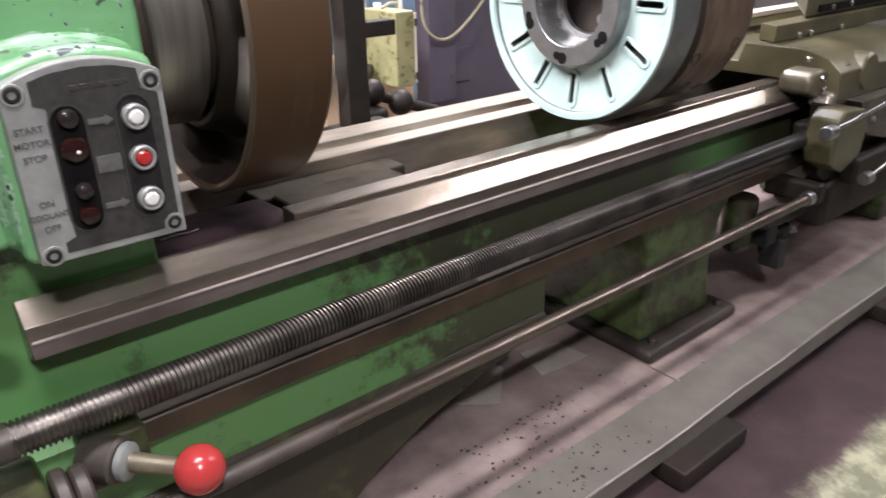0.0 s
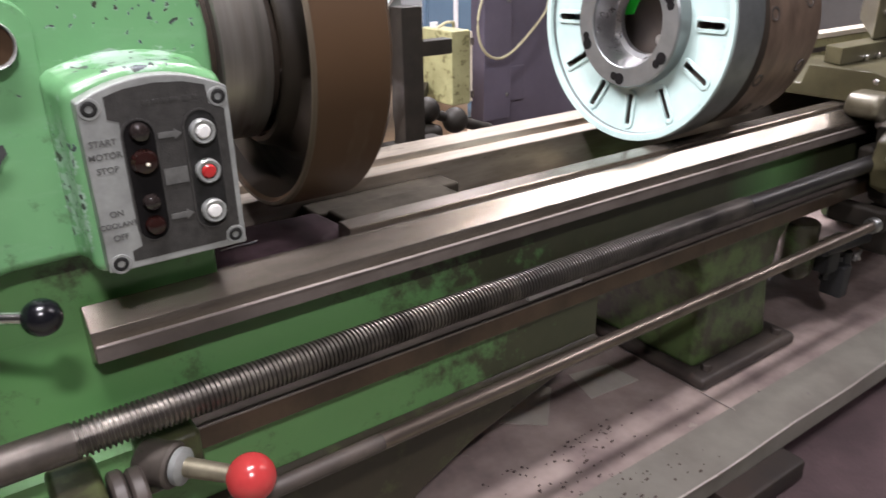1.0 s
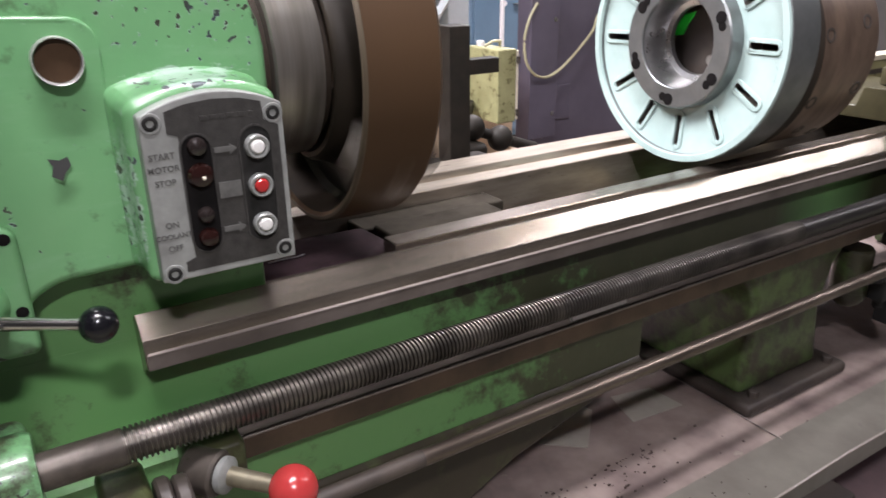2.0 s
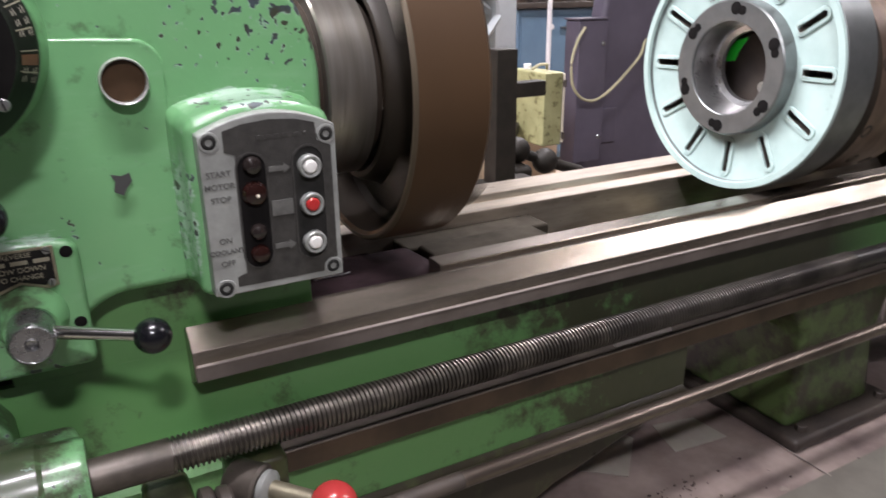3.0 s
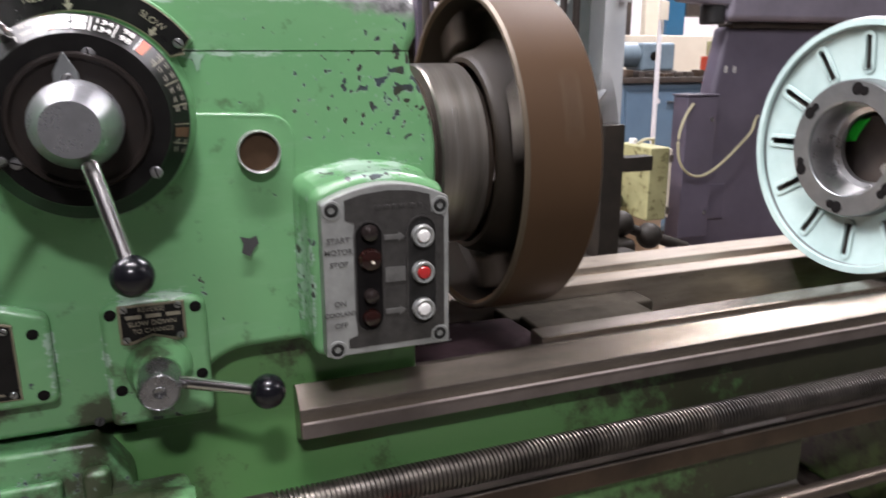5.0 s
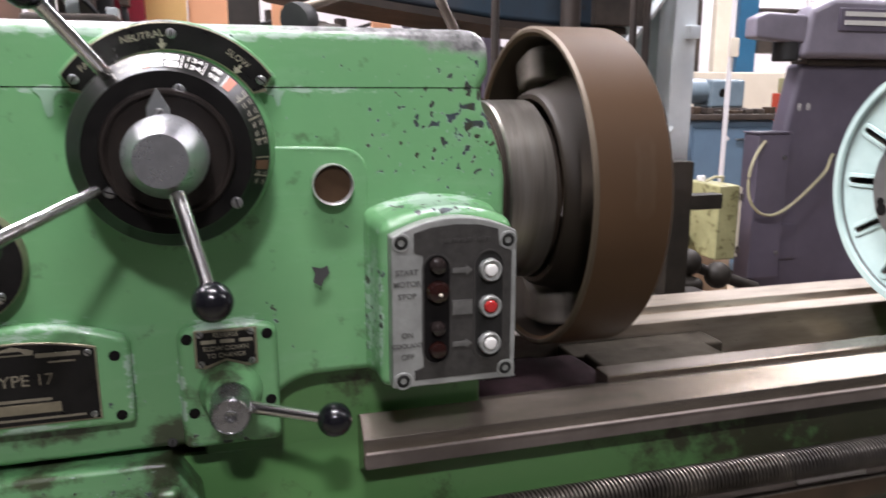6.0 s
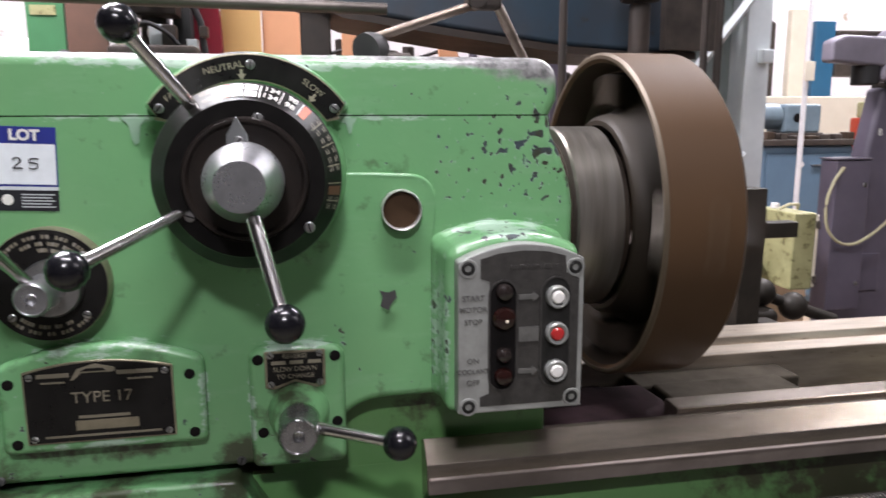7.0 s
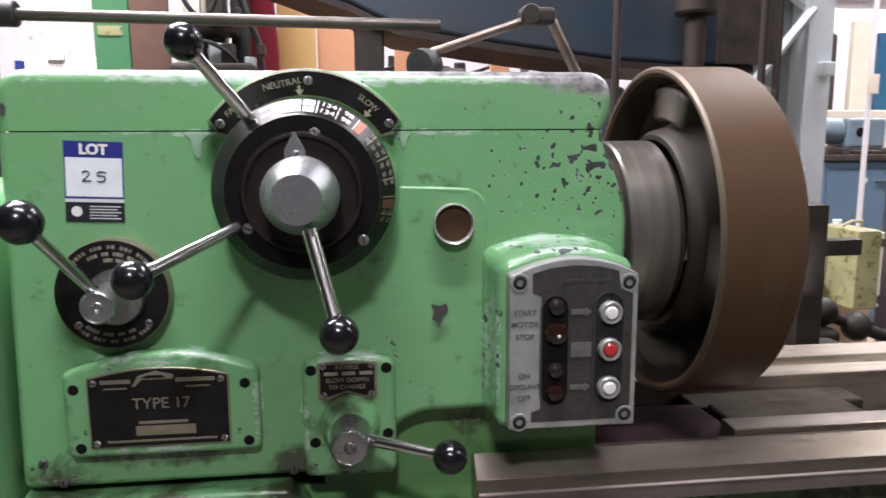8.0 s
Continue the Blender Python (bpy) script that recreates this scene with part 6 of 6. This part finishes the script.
def left_background():
    def board(name, x0, x1, y, z1, material, label, cat, lean=0.0):
        return part(name, prism([(y, 0), (y + 0.03, 0), (y + 0.03 + lean, z1), (y + lean, z1)], "x", x0, x1, 0.003), material, None, label, category=cat)
    board("board", -0.70, -0.53, 2.5, 1.80, orange_ply, "tan board leaning behind the machines", "board", 0.06)
    board("board", -0.525, -0.30, 2.52, 1.80, salmon_ply, "salmon coloured board leaning behind the machines", "board", 0.06)
    board("board", -0.175, -0.10, 2.5, 1.56, salmon_ply, "narrow salmon board behind the lamp", "board", 0.02)
    board("board", 0.27, 0.36, 2.5, 1.50, salmon_ply, "narrow salmon board behind the lamp", "board", 0.02)
    k = thing("dark_machine", (0.4, 2.7, 0), "dark oily machine with fittings under the blue beam", "machine")
    part("body", block(-0.05, 0.98, 2.66, 3.0, 0, 1.36, 0.02), dark_iron, k)
    rnd = random.Random(5)
    for n in range(12):
        x, w, h = -0.28 + 0.105 * n, rnd.uniform(0.02, 0.05), rnd.uniform(1.40, 1.50)
        m = (dark_iron, rust_dark, rubber, mill_purple)[n % 4]
        if n % 3 == 1:
            part("fitting", bar((x, 2.62, 1.2), (x, 2.62, h), w * 0.6, n=14), m, k)
        else:
            part("fitting", block(x - w, x + w, 2.58, 2.66, 1.1, h, 0.008), m, k)
    part("cable", hose(smooth_path([(-0.25, 2.56, 1.42), (-0.05, 2.55, 1.46), (0.12, 2.56, 1.40), (0.40, 2.56, 1.47), (0.62, 2.56, 1.40)]), 0.008, 8), rubber, k, "dark slack cable")
    part("foot", block(-0.35, 1.0, 2.6, 3.05, 0, 0.2, 0.01), dark_iron, k)
    r = thing("red_panel", (-0.72, 2.45, 0), "deep red painted machine guard", "guard")
    part("sheet", prism([(-0.80, 0), (-0.66, 0), (-0.69, 1.5), (-0.72, 2.0), (-0.86, 2.0)], "y", 2.44, 2.5, 0.006), deep_red, r)
    d = thing("drilling_machine", (-0.95, 2.4, 0), "dark machine with cables and bright fittings", "machine")
    part("column", block(-1.0, -0.90, 2.35, 2.5, 0, 2.2, 0.02), dark_iron, d)
    part("side_column", block(-0.88, -0.80, 2.38, 2.5, 0, 2.2, 0.02), rubber, d)
    part("table", block(-1.10, -0.76, 2.2, 2.5, 1.33, 1.42, 0.02), dark_iron, d)
    part("scale", block(-1.055, -1.03, 2.30, 2.32, 1.40, 1.75, 0.002), cream, d, "pale spotted scale strip")
    part("bracket", block(-1.02, -0.84, 2.26, 2.4, 1.54, 1.60, 0.01), rust_dark, d)
    part("fitting", joined(orb((-0.93, 2.28, 1.47), 0.03, 14), bar((-0.93, 2.26, 1.40), (-0.93, 2.26, 1.5), 0.014, n=12)), satin, d)
    part("cable", hose([(-0.84, 2.3, 1.75), (-0.80, 2.3, 1.63), (-0.755, 2.3, 1.52), (-0.74, 2.3, 1.36)], 0.014, 10), rubber, d, "dark hanging cable")
    part("foot", block(-1.12, -0.74, 2.2, 2.6, 0, 0.1, 0.02), dark_iron, d)
    rnd = random.Random(11)
    for k in range(9):
        x, z = -1.10 + 0.045 * k, rnd.uniform(1.42, 1.72)
        w, h = rnd.uniform(0.012, 0.03), rnd.uniform(0.02, 0.07)
        if k % 3 == 0:
            part("fitting", bar((x, 2.27, z - h), (x, 2.27, z + h), w * 0.7, n=12), (satin, cream, dark_iron)[k // 3], d)
        else:
            part("fitting", block(x - w, x + w, 2.24, 2.30, z - h, z + h, 0.005), (rust_dark, steel_grey, dark_iron)[k % 3], d)
    part("cable", hose(smooth_path([(-1.08, 2.26, 1.80), (-1.03, 2.24, 1.66), (-0.96, 2.24, 1.60), (-0.90, 2.25, 1.70), (-0.88, 2.26, 1.85)]), 0.010, 8), rubber, d, "dark hanging cable")
    part("cable", hose(smooth_path([(-1.02, 2.22, 1.38), (-0.97, 2.22, 1.50), (-0.88, 2.23, 1.47), (-0.82, 2.24, 1.40)]), 0.009, 8), rubber, d, "dark hanging cable")
    g = thing("green_cabinet", (-1.4, 2.6, 0), "green steel cabinet with a pale label", "cabinet")
    part("body", block(-1.475, -1.325, 2.5, 2.9, 0, 1.72, 0.008), cab_green, g)
    part("label", block(-1.455, -1.355, 2.496, 2.5, 1.56, 1.60, 0), box_yellow, g)
    board("board", -1.32, -1.16, 2.5, 1.72, brown_board, "dark brown board behind the headstock", "board")
    board("board", -1.155, -1.06, 2.6, 1.70, cream, "pale board among the machines", "board")
    w = thing("white_machine", (-1.75, 3.2, 0), "white machine cabinet with a blue side", "machine")
    part("body", block(-1.98, -1.55, 3.0, 3.5, 0, 1.52, 0.02), pole_white, w)
    part("side", block(-2.02, -1.985, 3.0, 3.5, 0, 1.50, 0.005), sticker_blue, w)
    part("gauge", block(-1.86, -1.78, 2.98, 3.0, 1.50, 1.60, 0.004), steel_grey, w)
    u = thing("blue_drum", (-1.28, 0.9, 0), "dark blue drum beside the end guard", "drum")
    part("body", bar((-1.36, 0.95, 0), (-1.36, 0.95, 1.30), 0.16, n=28), azure, u)
    # bits along the sill seen over the headstock
    for x, z in ((-1.44, 1.36), (-1.28, 1.37)):
        k = part("black_knob", joined(orb((x, 2.3, z), 0.035, 14), bar((x, 2.3, 0.0), (x, 2.3, z), 0.012, n=10)), rubber, None, "black knob on a thin stand", category="knob", group="black knobs")
    part("tan_box", block(1.30, 1.75, 2.05, 2.19, 0.0, 0.46, 0.006), tan_card, None, "tan cardboard box on the floor", category="box")
    # upright panel added in place of the bright tan floor seen there
    part("tan_floor_panel", block(1.08, 1.50, 1.50, 1.53, 0.0, 0.645, 0.003), tan_card, None, "upright tan panel standing in for the bright floor behind", category="board")


blue_press()
column()
bench()
far_machines()
left_background()


# ---- what moves ----
def motions():
    base = ORG[spinning_chuck] - ORG[lathe]
    rows = []
    for k in range(81):
        rows.append((k * 0.1, pose(base.x, base.y, base.z, -62.0 * k, 0, 0)))
    walk(spinning_chuck, rows)
    hub = ORG[spinning_nose] - ORG[lathe]
    walk(spinning_nose, [(k * 0.1, pose(hub.x, hub.y, hub.z, -62.0 * k, 0, 0)) for k in range(81)])


motions()
